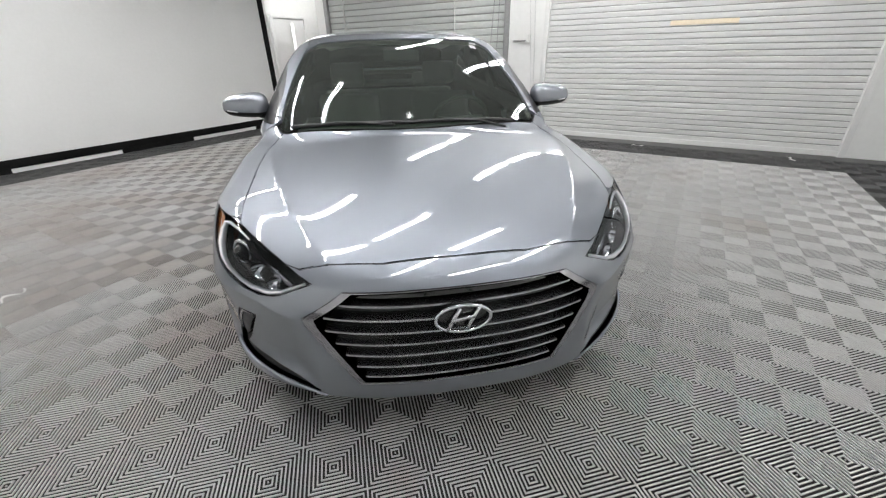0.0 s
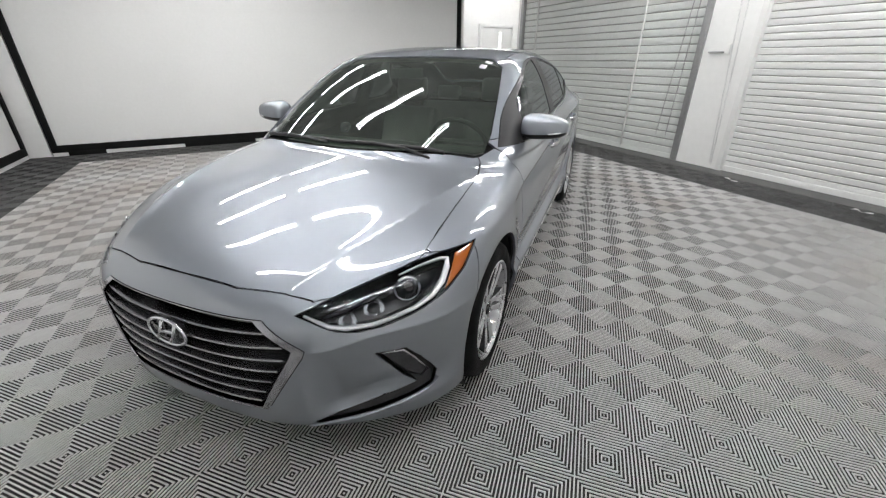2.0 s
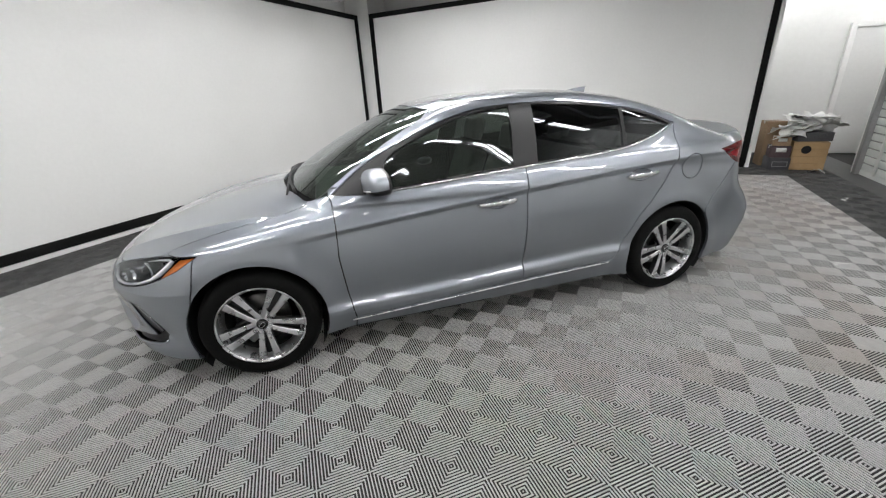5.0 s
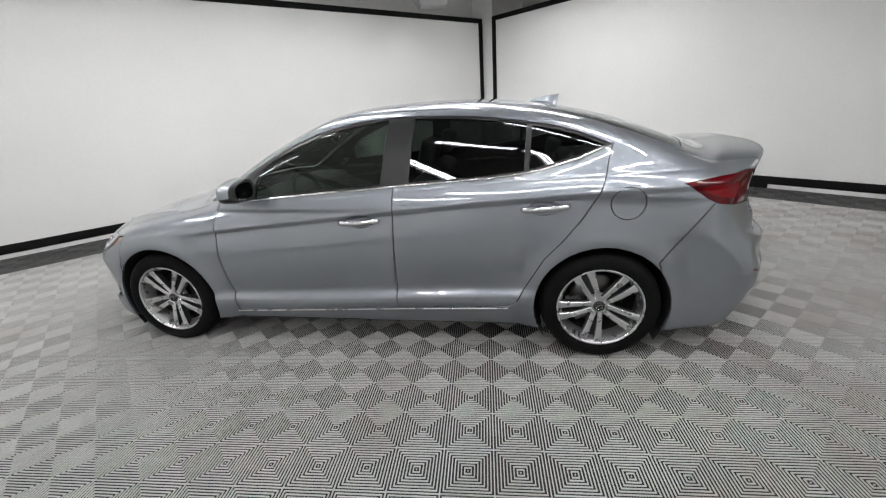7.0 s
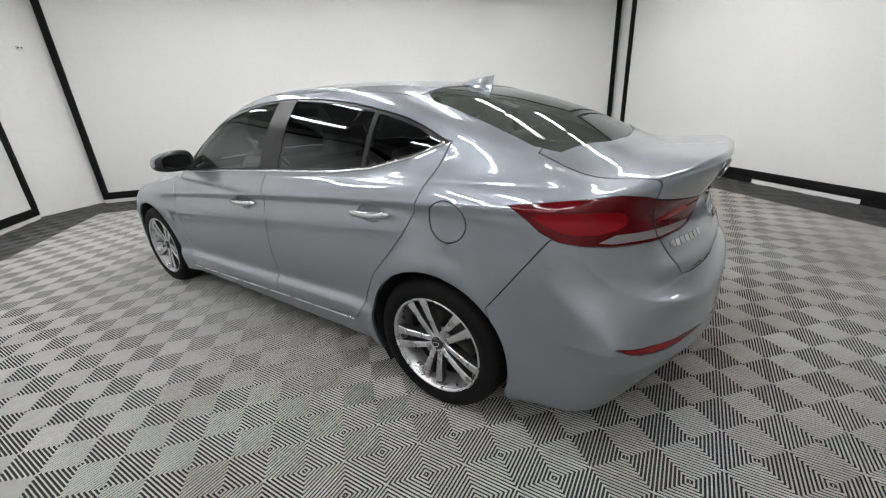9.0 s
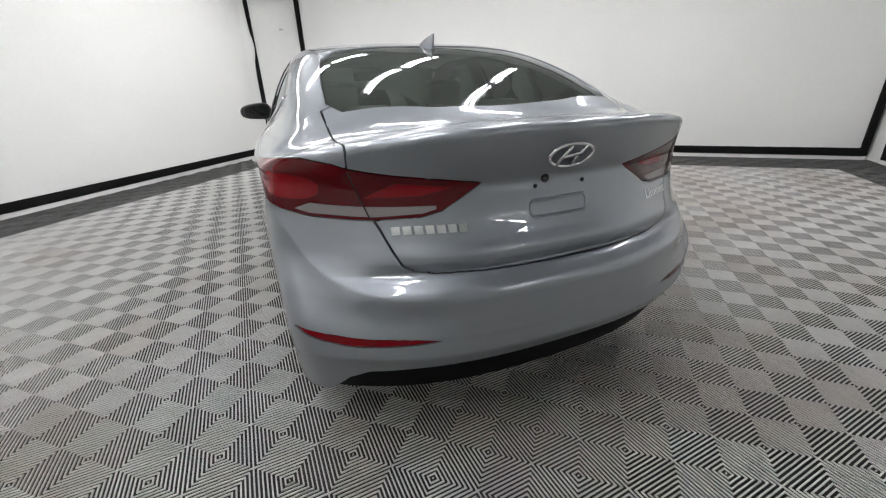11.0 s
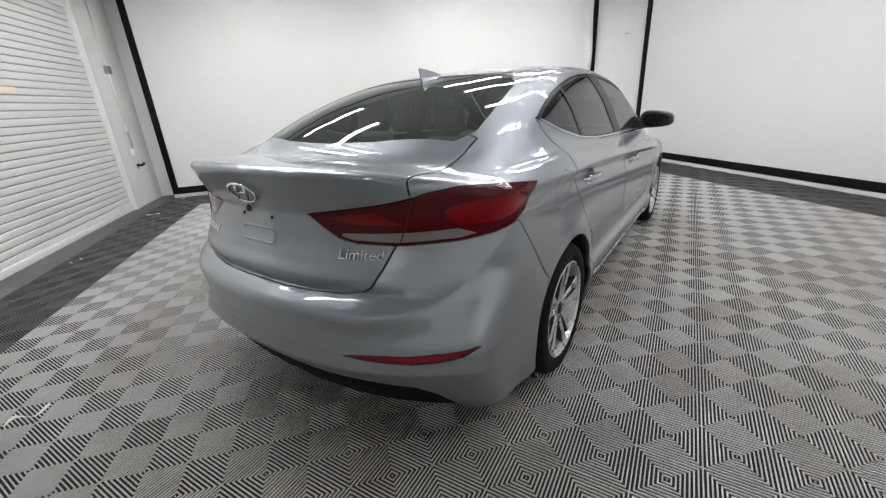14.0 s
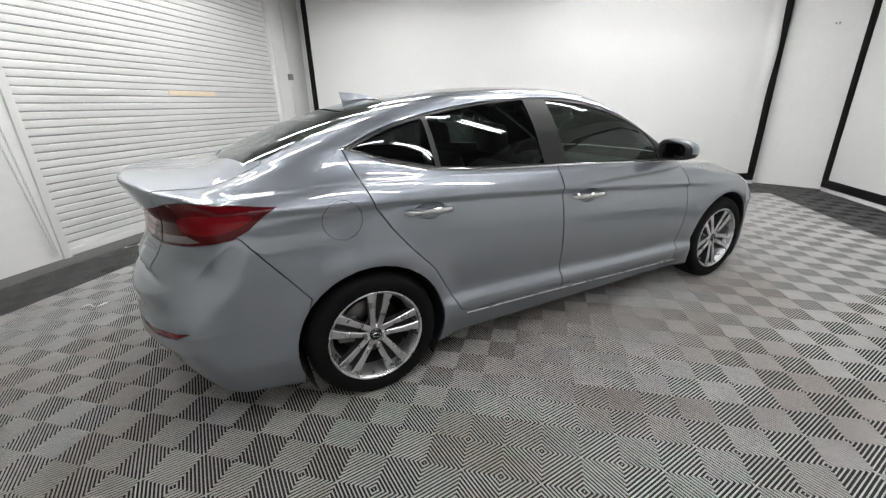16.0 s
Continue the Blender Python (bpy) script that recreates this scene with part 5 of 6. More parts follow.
both_sides("belt_strip", belt_strip, CHROME, car, "chrome strip under the windows")
both_sides("sill_strip", sill_strip, ALLOY, car, "bright strip along the sill")
for x0, x1, z0, z1 in ((0.085, -0.165, 0.824, 0.832), (-0.925, -1.172, 0.877, 0.891)):
    def handle():
        bm = bmesh.new()
        a, b = left_at(x0, z0), left_at(x1, z1)
        pts = []
        for k in range(15):
            t = k / 14
            p = a.lerp(b, t)
            s = left_at(p.x, p.z)
            pts.append(Vector((s.x, s.y + 0.004 + 0.036 * math.sin(math.pi * t) ** 0.45, s.z)))
        tube(bm, pts, [0.007] + [0.0155] * 13 + [0.007], 10, False, 0.6, (0, 1, 0))
        return bm

    both_sides("door_handle", handle, CHROME, car, "chrome door handle")
for side in ("left", "right"):
    for key in ("bowl_front", "bowl_rear"):
        ob = panel("handle_recess", PANELS[key], PAINT, car, side, gap=0.0, inset=0.0, flange=False)
        co = np.array([v.co for v in ob.data.vertices])
        c = (co.min(0) + co.max(0)) / 2
        half = (co.max(0) - co.min(0)) / 2
        r2 = ((co[:, 0] - c[0]) / half[0]) ** 2 + ((co[:, 2] - c[2]) / half[2]) ** 2
        for v, q in zip(ob.data.vertices, r2):
            v.co.y -= (1 if side == "left" else -1) * 0.03 * max(0.0, 1 - q) ** 0.6
        nn = bmesh.new()
        nn.from_mesh(ob.data)
        nn.normal_update()
        ob.data.normals_split_custom_set_from_vertices([tuple(v.normal) for v in nn.verts])
        nn.free()


def egg(c, rx, ry, rz, cut=None, taper=0.0, n=28, m=18):
    """A squarish egg: super-ellipsoid with its outer end tapered."""
    bm = bmesh.new()
    rows = []
    for j in range(m + 1):
        v = -math.pi / 2 + math.pi * j / m
        row = []
        for i in range(n):
            u = 2 * math.pi * i / n
            e = 0.66
            sg = lambda q: math.copysign(abs(q) ** e, q)
            x, y, z = rx * sg(math.cos(v)) * sg(math.cos(u)), ry * sg(math.cos(v)) * sg(math.sin(u)), rz * sg(math.sin(v))
            k = 1 - taper * (y / ry + 1) / 2
            z *= 1.0 if z > 0 else 0.74
            row.append(bm.verts.new((c[0] + x * k - 0.25 * max(0, y) ** 1.0 * 0.3, c[1] + y, c[2] + z * k)))
        rows.append(row)
    for a, b in zip(rows, rows[1:]):
        for i in range(n):
            try:
                bm.faces.new((a[i], a[(i + 1) % n], b[(i + 1) % n], b[i]))
            except ValueError:
                pass
    bmesh.ops.remove_doubles(bm, verts=bm.verts, dist=1e-4)
    bmesh.ops.recalc_face_normals(bm, faces=bm.faces)
    return bm


for side in (1, -1):
    mir = new("side_mirror")
    mir.parent = car
    fix = (lambda b: b) if side > 0 else flip_y
    c = (0.645, 0.914, 1.018)
    for cap in (True, False):
        g = 0.0 if cap else 0.003
        bm = egg(c, 0.090 - g, 0.122 - g, 0.086 - g, taper=0.30)
        if cap:
            bmesh.ops.bisect_plane(bm, geom=bm.verts[:] + bm.edges[:] + bm.faces[:], plane_co=(c[0], c[1], c[2] - 0.014), plane_no=(0.1, -0.05, 1), clear_inner=True)
        bmesh.ops.bisect_plane(bm, geom=bm.verts[:] + bm.edges[:] + bm.faces[:], plane_co=(c[0] + (-0.03 if cap else -0.05), c[1], c[2]), plane_no=(1, 0.1, 0), clear_inner=True)
        if not cap:
            bmesh.ops.holes_fill(bm, edges=[e for e in bm.edges if e.is_boundary])
        part("mirror_cap" if cap else "mirror_body", fix(bm), PAINT if cap else SATIN_BLACK, mir, "silver-grey mirror cap" if cap else "black mirror body")
    bm = bmesh.new()
    tube(bm, [(0.655, 0.86, 0.985), (0.68, 0.80, 0.965), (0.71, 0.76, 0.955)], [0.03, 0.026, 0.034], 12, False, 0.6)
    part("mirror_arm", fix(bm), SATIN_BLACK, mir)
    bm = bmesh.new()
    vs = [bm.verts.new((c[0] - 0.0525 - 0.1 * (0.1 * math.cos(a)), c[1] + 0.088 * math.copysign(abs(math.cos(a)) ** 0.7, math.cos(a)) - 0.006, c[2] + 0.008 + 0.046 * math.copysign(abs(math.sin(a)) ** 0.7, math.sin(a)))) for a in (2 * math.pi * k / 28 for k in range(28))]
    bm.faces.new(vs)
    bmesh.ops.recalc_face_normals(bm, faces=bm.faces)
    part("mirror_glass", fix(bm), DIM_MIRROR, mir, "dark mirror glass")
    bm = bmesh.new()
    tube(bm, [(c[0] + 0.078, c[1] + 0.03, c[2] - 0.018), (c[0] + 0.062, c[1] + 0.075, c[2] - 0.013), (c[0] + 0.03, c[1] + 0.102, c[2] - 0.01)], [0.003, 0.004, 0.003], 8)
    part("turn_strip", fix(bm), LENS_WHITE, mir)

# ---------- roof fin, wipers, stickers, badges ----------
bm = bmesh.new()
rows = []
for k in range(13):
    t = k / 12
    x = -0.985 - 0.19 * t
    base = top_at(x, 0).z - 0.004
    h = 0.064 * t ** 0.85 + 0.004
    w = 0.032 * math.sin(math.pi * min(t * 0.85 + 0.08, 1)) + 0.004
    rows.append([bm.verts.new(p) for p in ((x, w, base), (x, w * 0.35, base + 0.25 * h), (x - 0.012 * t, 0.003, base + h), (x - 0.012 * t, -0.003, base + h), (x, -w * 0.35, base + 0.25 * h), (x, -w, base))])
for a_, b_ in zip(rows, rows[1:]):
    for i in range(5):
        bm.faces.new((a_[i], a_[i + 1], b_[i + 1], b_[i]))
bm.faces.new(rows[0])
bm.faces.new(rows[-1][::-1])
bmesh.ops.recalc_face_normals(bm, faces=bm.faces)
part("roof_fin", bm, PAINT, car, "silver-grey roof antenna fin")

for pts in ([(1.075, 0.52), (1.115, 0.25), (1.125, -0.05), (1.11, -0.16)], [(1.12, -0.12), (1.10, -0.3), (1.055, -0.5), (1.0, -0.62)]):
    bm = bmesh.new()
    line = [lift(top_at(p.x, p.y), 0.006) for p in stretch([(x, y, 0) for x, y in pts], 12)]
    tube(bm, line, 0.008, 6, False, 1.3)
    wiper = part("wiper", bm, BLACK_PLASTIC, car, "black windscreen wiper")
    bm = bmesh.new()
    mid, end = line[6], line[0]
    tube(bm, [mid + Vector((0.0, 0, 0.006)), mid.lerp(end, 0.5) + Vector((0.025, 0, 0.004)), lift(top_at(1.13, end.y * 0.9), 0.0)], 0.007, 6)
    part("wiper_arm", bm, BLACK_PLASTIC, wiper)
for x, y, w, h in ((0.30, 0.49, 0.045, 0.032), (0.365, 0.475, 0.04, 0.05)):
    bm = bmesh.new()
    vs = [bm.verts.new(lift(top_at(x + a * h / 2, y + b * w / 2), -0.002)) for a, b in ((-1, -1), (1, -1), (1, 1), (-1, 1))]
    f = bm.faces.new(vs)
    if f.normal.z < 0:
        f.normal_flip()
    part("sticker", bm, LENS_WHITE, car, "small white windscreen sticker")

PAPER = mottled(material("paper", (0.75, 0.75, 0.73), 0.8), (0.7, 0.7, 0.68), (0.8, 0.8, 0.78), 6, 60)


def badge_text(body_text, y0, y1, z):
    cu = bpy.data.curves.new("badge_text", "FONT")
    cu.body, cu.size, cu.extrude, cu.align_x = body_text, 0.055, 0.0012, "CENTER"
    ob = new("badge_text", cu)
    dg = bpy.context.evaluated_depsgraph_get()
    me = bpy.data.meshes.new_from_object(ob.evaluated_get(dg))
    bpy.data.objects.remove(ob)
    co = np.array([v.co for v in me.vertices])
    wide = co[:, 0].max() - co[:, 0].min()
    k = abs(y1 - y0) / wide
    ym = (y0 + y1) / 2
    out = nrm(rear_at(ym, z + 0.01))
    for v in me.vertices:
        y, zz, d = ym - v.co.x * k, z + v.co.y * k * 0.85, v.co.z
        v.co = rear_at(y, zz) + (0.004 + d) * out
    me.materials.append(CHROME)
    ob = new("badge_text", me)
    ob.parent = car
    return tagged(ob, "chrome lettering on the boot lid")


badge_text("Limited", -0.39, -0.535, 0.796)
for k in range(7):
    bm = bmesh.new()
    ya, yb = 0.526 - k * 0.031, 0.526 - k * 0.031 - 0.024
    rows = [[bm.verts.new(lift(rear_at(y, z), h)) for y, z in ((ya, 0.798), (ya, 0.821), (yb, 0.821), (yb, 0.798))] for h in (0.0, 0.006)]
    bm.faces.new(rows[1][::-1])
    for i in range(4):
        bm.faces.new((rows[0][i], rows[0][(i + 1) % 4], rows[1][(i + 1) % 4], rows[1][i]))
    bmesh.ops.recalc_face_normals(bm, faces=bm.faces)
    part("name_bar", bm, CHROME, car, "small chrome bar on the boot lid")


def bead(y0, y1, z0, z1, r, name, mat):
    pts = [(y0 + 0.01, z0), (y1 - 0.01, z0), (y1, z0 + 0.01), (y1, z1 - 0.01), (y1 - 0.01, z1), (y0 + 0.01, z1), (y0, z1 - 0.01), (y0, z0 + 0.01)]
    line = stretch([(0, y, z) for y, z in pts + pts[:1]], 60)[:-1]
    bm = bmesh.new()
    tube(bm, [lift(rear_at(p.y, p.z), -0.001) for p in line], r, 6, True, 1.0, (1, 0, 0))
    part(name, bm, mat, car)


bead(-0.098, 0.108, 0.812, 0.862, 0.006, "plate_emboss", PAINT)
for y in (-0.085, 0.09):
    bm = bmesh.new()
    bmesh.ops.create_uvsphere(bm, u_segments=10, v_segments=6, radius=0.007, matrix=Matrix.Translation(rear_at(y, 0.905)))
    part("plate_screw_hole", bm, GAP_BLACK, car)
bm = bmesh.new()
bmesh.ops.create_uvsphere(bm, u_segments=12, v_segments=8, radius=0.014, matrix=Matrix.Translation(rear_at(0.055, 0.925)))
part("reversing_camera", bm, GLOSS_BLACK, car, "small black reversing camera")


# ---------- cabin ----------
TRIM_GREY = mottled(material("grey_cabin_cloth", (0.3, 0.3, 0.29), 0.85), (0.25, 0.25, 0.245), (0.34, 0.34, 0.33), 10, 120, 0.3, 500, (0.8, 0.95))
TRIM_DARK = mottled(material("dark_cabin_plastic", (0.11, 0.11, 0.11), 0.6), (0.09, 0.09, 0.09), (0.13, 0.13, 0.13), 8, 120, 0.2, 700, (0.5, 0.7))


def pillow(lo, hi, r):
    bm = boxed(lo, hi)
    bmesh.ops.bevel(bm, geom=bm.edges[:], offset=r, segments=4, affect="EDGES", profile=0.6)
    return bm


def cabin_seat(x, y):
    seat = new("front_seat")
    seat.parent = car
    seat.location = (x, y, 0)
    part("cushion", pillow((-0.27, -0.25, 0.30), (0.27, 0.25, 0.46), 0.06), TRIM_GREY, seat)
    b = part("seat_back", pillow((-0.08, -0.24, 0.0), (0.06, 0.24, 0.60), 0.055), TRIM_GREY, seat)
    b.matrix_basis = pose(-0.26, 0, 0.42, 0, -20, 0)
    h = part("headrest", pillow((-0.055, -0.13, 0.0), (0.045, 0.13, 0.17), 0.045), TRIM_GREY, seat)
    h.matrix_basis = pose(-0.47, 0, 1.05, 0, -14, 0)
    return seat


HEADLINER = mottled(material("light_grey_headliner", (0.5, 0.5, 0.48), 0.9), (0.45, 0.45, 0.43), (0.54, 0.54, 0.52), 6, 120, 0.2, 500, (0.85, 0.95))
panel("headliner", PANELS["roof"], HEADLINER, car, "both", gap=0.0, inset=0.035, flange=False, label="light grey cloth headliner")
for y in (0.37, -0.37):
    cabin_seat(0.12, y)
rear = new("rear_bench")
rear.parent = car
part("cushion", pillow((-0.95, -0.62, 0.30), (-0.45, 0.62, 0.47), 0.06), TRIM_GREY, rear)
b = part("seat_back", pillow((-0.08, -0.62, 0.0), (0.06, 0.62, 0.56), 0.05), TRIM_GREY, rear)
b.matrix_basis = pose(-0.92, 0, 0.44, 0, -22, 0)
for y in (0.36, -0.36):
    h = part("headrest", pillow((-0.05, -0.12, 0.0), (0.045, 0.12, 0.13), 0.04), TRIM_GREY, rear)
    h.matrix_basis = pose(-1.17, y, 0.98, 0, -14, 0)
part("parcel_shelf", pillow((-1.72, -0.58, 0.985), (-1.15, 0.58, 1.015), 0.01), TRIM_DARK, car)
part("dashboard", pillow((0.62, -0.66, 0.55), (0.98, 0.66, 0.90), 0.07), TRIM_DARK, car)
bm = bmesh.new()
tube(bm, [(0.02 * math.cos(a), 0.185 * math.sin(a), 0.185 * math.cos(a)) for a in (2 * math.pi * k / 32 for k in range(32))], 0.014, 8, True)
wheel_ = part("steering_wheel", bm, TRIM_DARK, car)
wheel_.matrix_basis = pose(0.47, 0.37, 0.86, 0, 22, 0)
bm = boxed((-0.03, -0.16, -0.025), (0.02, 0.16, 0.03), 0.012)
part("steering_hub", bm, TRIM_DARK, wheel_)
part("rear_view_mirror", pillow((0.42, -0.11, 1.235), (0.445, 0.11, 1.295), 0.01), TRIM_DARK, car)
part("cabin_floor", boxed((-1.2, -0.7, 0.24), (1.1, 0.7, 0.27)), GAP_BLACK, car, smooth=False)


# ---------- small things in the room ----------
CARDBOARD = mottled(material("cardboard", (0.3, 0.2, 0.12), 0.85), (0.25, 0.165, 0.095), (0.34, 0.235, 0.15), 4, 50, 0.2, 200, (0.8, 0.95))
TAPE = mottled(material("clear_film", (0.6, 0.6, 0.6), 0.3), (0.5, 0.5, 0.5), (0.7, 0.7, 0.7), 8, 60)
DARK_STUFF = mottled(material("dark_carton", (0.05, 0.05, 0.055), 0.7), (0.03, 0.03, 0.035), (0.08, 0.08, 0.085), 5, 40)


PURPLE_CARD = mottled(material("dark_plum_card", (0.06, 0.035, 0.04), 0.6), (0.045, 0.025, 0.03), (0.08, 0.05, 0.055), 6, 60, 0.1, 200, (0.5, 0.7))
PLANK_WOOD = mottled(material("bare_plank_wood", (0.4, 0.26, 0.13), 0.7), (0.32, 0.2, 0.09), (0.46, 0.31, 0.16), 3, 70, 0.3, 120, (0.6, 0.8))


def carton(at, w, d, h, mat, label, panel_mat=None):
    """A box whose front (local +y) may carry a printed panel with bars."""
    th = thing("box", label, "box", "boxes piled in the storage corner", at=at)
    part("carton_body", boxed((-w / 2, -d / 2, 0), (w / 2, d / 2, h), 0.006), mat, th)
    part("tape_strip", boxed((-w / 2 - 0.001, -0.03, h - 0.04), (w / 2 + 0.001, 0.03, h + 0.0015)), TAPE, th)
    if panel_mat:
        part("printed_panel", boxed((-w * 0.28, d / 2 - 0.001, h * 0.5), (w * 0.22, d / 2 + 0.003, h * 0.88)), panel_mat, th)
    return th


# storage corner beside the south backdrop's free end
carton(pose(-3.42, -5.66, 0, 0, 0, 4), 0.26, 0.3, 0.70, CARDBOARD, "tall brown cardboard box on the floor behind a carton")
carton(pose(-3.47, -5.30, 0.187, 0, 0, -5), 0.26, 0.30, 0.17, PURPLE_CARD, "dark plum carton with a white label on a black case", PAPER)
case = thing("tool_case", "black case with a pale frame on its front", "case", at=pose(-3.47, -5.29, 0, 0, 0, 3))
part("case_shell", boxed((-0.135, -0.16, 0.0), (0.135, 0.16, 0.185), 0.012), DARK_STUFF, case)
for lo, hi in (((-0.1, 0.158, 0.05), (0.1, 0.163, 0.057)), ((-0.1, 0.158, 0.123), (0.1, 0.163, 0.13)), ((-0.1, 0.158, 0.05), (-0.093, 0.163, 0.13)), ((0.093, 0.158, 0.05), (0.1, 0.163, 0.13))):
    part("frame_bar", boxed(lo, hi), STEEL_GREY, case)
crate = thing("wooden_crate", "pale plank crate with a round dark hole, on the floor", "crate", at=pose(-3.83, -5.36, 0, 0, 0, -3))
part("crate_body", boxed((-0.21, -0.2, 0.0), (0.21, 0.19, 0.425), 0.004), PLANK_WOOD, crate)
for k in range(4):
    part("plank", boxed((-0.213, 0.191, 0.004 + 0.106 * k), (0.213, 0.207, 0.102 + 0.106 * k), 0.003), PLANK_WOOD, crate)
bm = bmesh.new()
lathe(bm, [(0.0, 0.2085), (0.055, 0.2085), (0.06, 0.2075), (0.06, 0.2)], 28)
for v in bm.verts:
    v.co += Vector((0.05, 0, 0.31))
part("hole", bm, GAP_BLACK, crate, "round dark hole")
carton(pose(-3.84, -5.38, 0.427, 0, 0, 7), 0.44, 0.34, 0.13, DARK_STUFF, "flat black carton lying on a plank crate")
carton(pose(-3.49, -5.34, 0.359, 0, 0, -12), 0.22, 0.26, 0.13, CARDBOARD, "small flat brown box on a plum carton", PAPER)


def loose_sheet(at, size, label):
    """One curled printed sheet lying on the pile."""
    bm = bmesh.new()
    bmesh.ops.create_grid(bm, x_segments=8, y_segments=5, size=0.5)
    for v in bm.verts:
        v.co = Vector((v.co.x * size[0], v.co.y * size[1], 0.02 + 0.03 * math.cos(5 * v.co.x) + 0.02 * v.co.y))
    th = thing("paper_sheet", label, "paper", at=at)
    part("sheet", bm, PAPER, th)
    return th


loose_sheet(pose(-3.50, -5.20, 0.492, 10, 6, 20), (0.3, 0.2), "curled white sheet lying on a small brown box")
loose_sheet(pose(-3.92, -5.0, 0.0, 0, 0, -30), (0.2, 0.14), "creased white sheet lying on the floor by a crate")


def paper_heap(at):
    """Crumpled sheets of packing paper."""
    th = thing("packing_paper", "heap of crumpled white packing paper on the boxes", "paper", at=at)
    for k in range(17):
        bm = bmesh.new()
        bmesh.ops.create_grid(bm, x_segments=7, y_segments=7, size=0.16)
        ox = Vector((random.uniform(-9, 9), random.uniform(-9, 9), k))
        for v in bm.verts:
            q = v.co * 9 + ox
            v.co += 0.05 * Vector((noise.noise(q), noise.noise(q + Vector((5, 0, 0))), 1.2 * noise.noise(q + Vector((0, 7, 0))) + 0.6))
        s = part("sheet", bm, PAPER, th, sharp=20)
        s.matrix_basis = pose(random.uniform(-0.26, 0.36), random.uniform(-0.1, 0.1), 0.012 * k, random.uniform(-25, 25), random.uniform(-25, 25), random.uniform(0, 180))
    return th


paper_heap(pose(-3.82, -5.36, 0.56))

# frosted pane with a white emission of its own
GLOW_PANE = material("glowing_frosted_pane", (0.8, 0.8, 0.8), 0.3)
bsdf(GLOW_PANE).inputs["Emission Color"].default_value = (1, 1, 0.97, 1)
bsdf(GLOW_PANE).inputs["Emission Strength"].default_value = 1.0
# door with a narrow glowing pane in the south-west corner, seen past the backdrop
panel_door = thing("door_3", "white door with a narrow wired pane", "door", kind="structure", at=pose(-5.0, -6.98, 0))
part("door_leaf", boxed((-0.45, 0, 0.0), (0.45, 0.05, 2.05), 0.006), DOOR_WHITE, panel_door)
part("pane", boxed((-0.13, 0.045, 1.15), (-0.05, 0.056, 1.95), 0.003), GLOW_PANE, panel_door, "narrow white pane that glows")
part("door_handle", boxed((-0.36, 0.05, 0.98), (-0.24, 0.09, 1.01), 0.006), CHROME, panel_door)
for lo, hi in (((-0.53, -0.01, 0.0), (-0.455, 0.07, 2.13)), ((0.455, -0.01, 0.0), (0.53, 0.07, 2.13)), ((-0.455, -0.01, 2.055), (0.455, 0.07, 2.13))):
    part("door_frame", boxed(lo, hi, 0.004), WALL_PAINT, panel_door, "white door frame")


def link_chain(label, x, y, z0, z1, dy=0.0, mat=None):
    th = thing("chain", label, "chain")
    bm = bmesh.new()
    n = int((z1 - z0) / 0.035)
    for k in range(n):
        z, yy = z0 + (z1 - z0) * k / n, y + dy * (1 - k / n)
        a = k % 2
        tube(bm, [(x + (0.008 * math.cos(q) if a else 0), yy + (0 if a else 0.008 * math.cos(q)), z + 0.021 * math.sin(q)) for q in (2 * math.pi * i / 8 for i in range(8))], 0.0028, 5, True, 1.0, (1, 0, 0) if not a else (0, 1, 0))
    part("chain_run", bm, mat or STEEL_GREY, th)
    return th


link_chain("hanging steel hand chain of the grey shutter", WEST + 0.05, -1.14, 0.35, 3.2, -0.22)
link_chain("hanging steel hand chain of the grey shutter", WEST + 0.05, -1.10, 0.35, 3.2, -0.10)
link_chain("hanging steel hand chain beside the white shutter", WEST + 0.04, -0.62, 0.08, 3.2, 0.17, TAPE)
link_chain("hanging steel hand chain beside the white shutter", WEST + 0.04, -0.74, 0.10, 3.2, 0.27, TAPE)
for y in (-4.55, -2.02):
    th = thing("pull_strap", "white pull strap hanging down the grey shutter", "strap", "straps on the grey shutter")
    bm = bmesh.new()
    tube(bm, [(WEST - 0.02, y, 0.05), (WEST - 0.018, y + 0.01, 1.2), (WEST - 0.02, y + 0.015, 3.2)], 0.02, 6, False, 0.3)
    part("strap_band", bm, PAPER, th)

bracket = thing("pipe_bracket", "small grey conduit bracket on the white pillar", "bracket", at=pose(WEST, -0.72, 1.42))
bm = bmesh.new()
tube(bm, [(0.03, -0.16, 0.0), (0.03, 0.06, 0.0)], 0.012, 8)
part("conduit", bm, STEEL_GREY, bracket)
part("junction_box", boxed((-0.01, 0.05, -0.02), (0.05, 0.11, 0.09), 0.004), WALL_PAINT, bracket)
hook = thing("wall_hook", "black and chrome hook on the white wall", "hook", at=pose(WEST, 4.02, 0.56))
bm = bmesh.new()
tube(bm, [(0.0, 0, 0.02), (0.07, 0, 0.02), (0.1, 0.02, 0.05)], 0.018, 8)
part("hook_arm", bm, BLACK_PLASTIC, hook)
part("hook_plate", boxed((-0.005, -0.04, -0.03), (0.012, 0.04, 0.05), 0.003), CHROME, hook)

conduit = thing("conduit_run", "grey conduit with two small boxes on the white wall", "conduit", at=pose(WEST, 3.98, 0))
bm = bmesh.new()
tube(bm, [(0.025, 0.03, 0.75), (0.025, 0.02, 1.7), (0.025, 0.03, CEIL_Z - 0.01)], 0.014, 8)
part("conduit", bm, WALL_PAINT, conduit)
for z in (0.78, 1.12, 1.9):
    part("junction_box", boxed((-0.004, -0.03, z - 0.05), (0.05, 0.07, z + 0.05), 0.005), STEEL_GREY if z > 1.5 else WALL_PAINT, conduit)

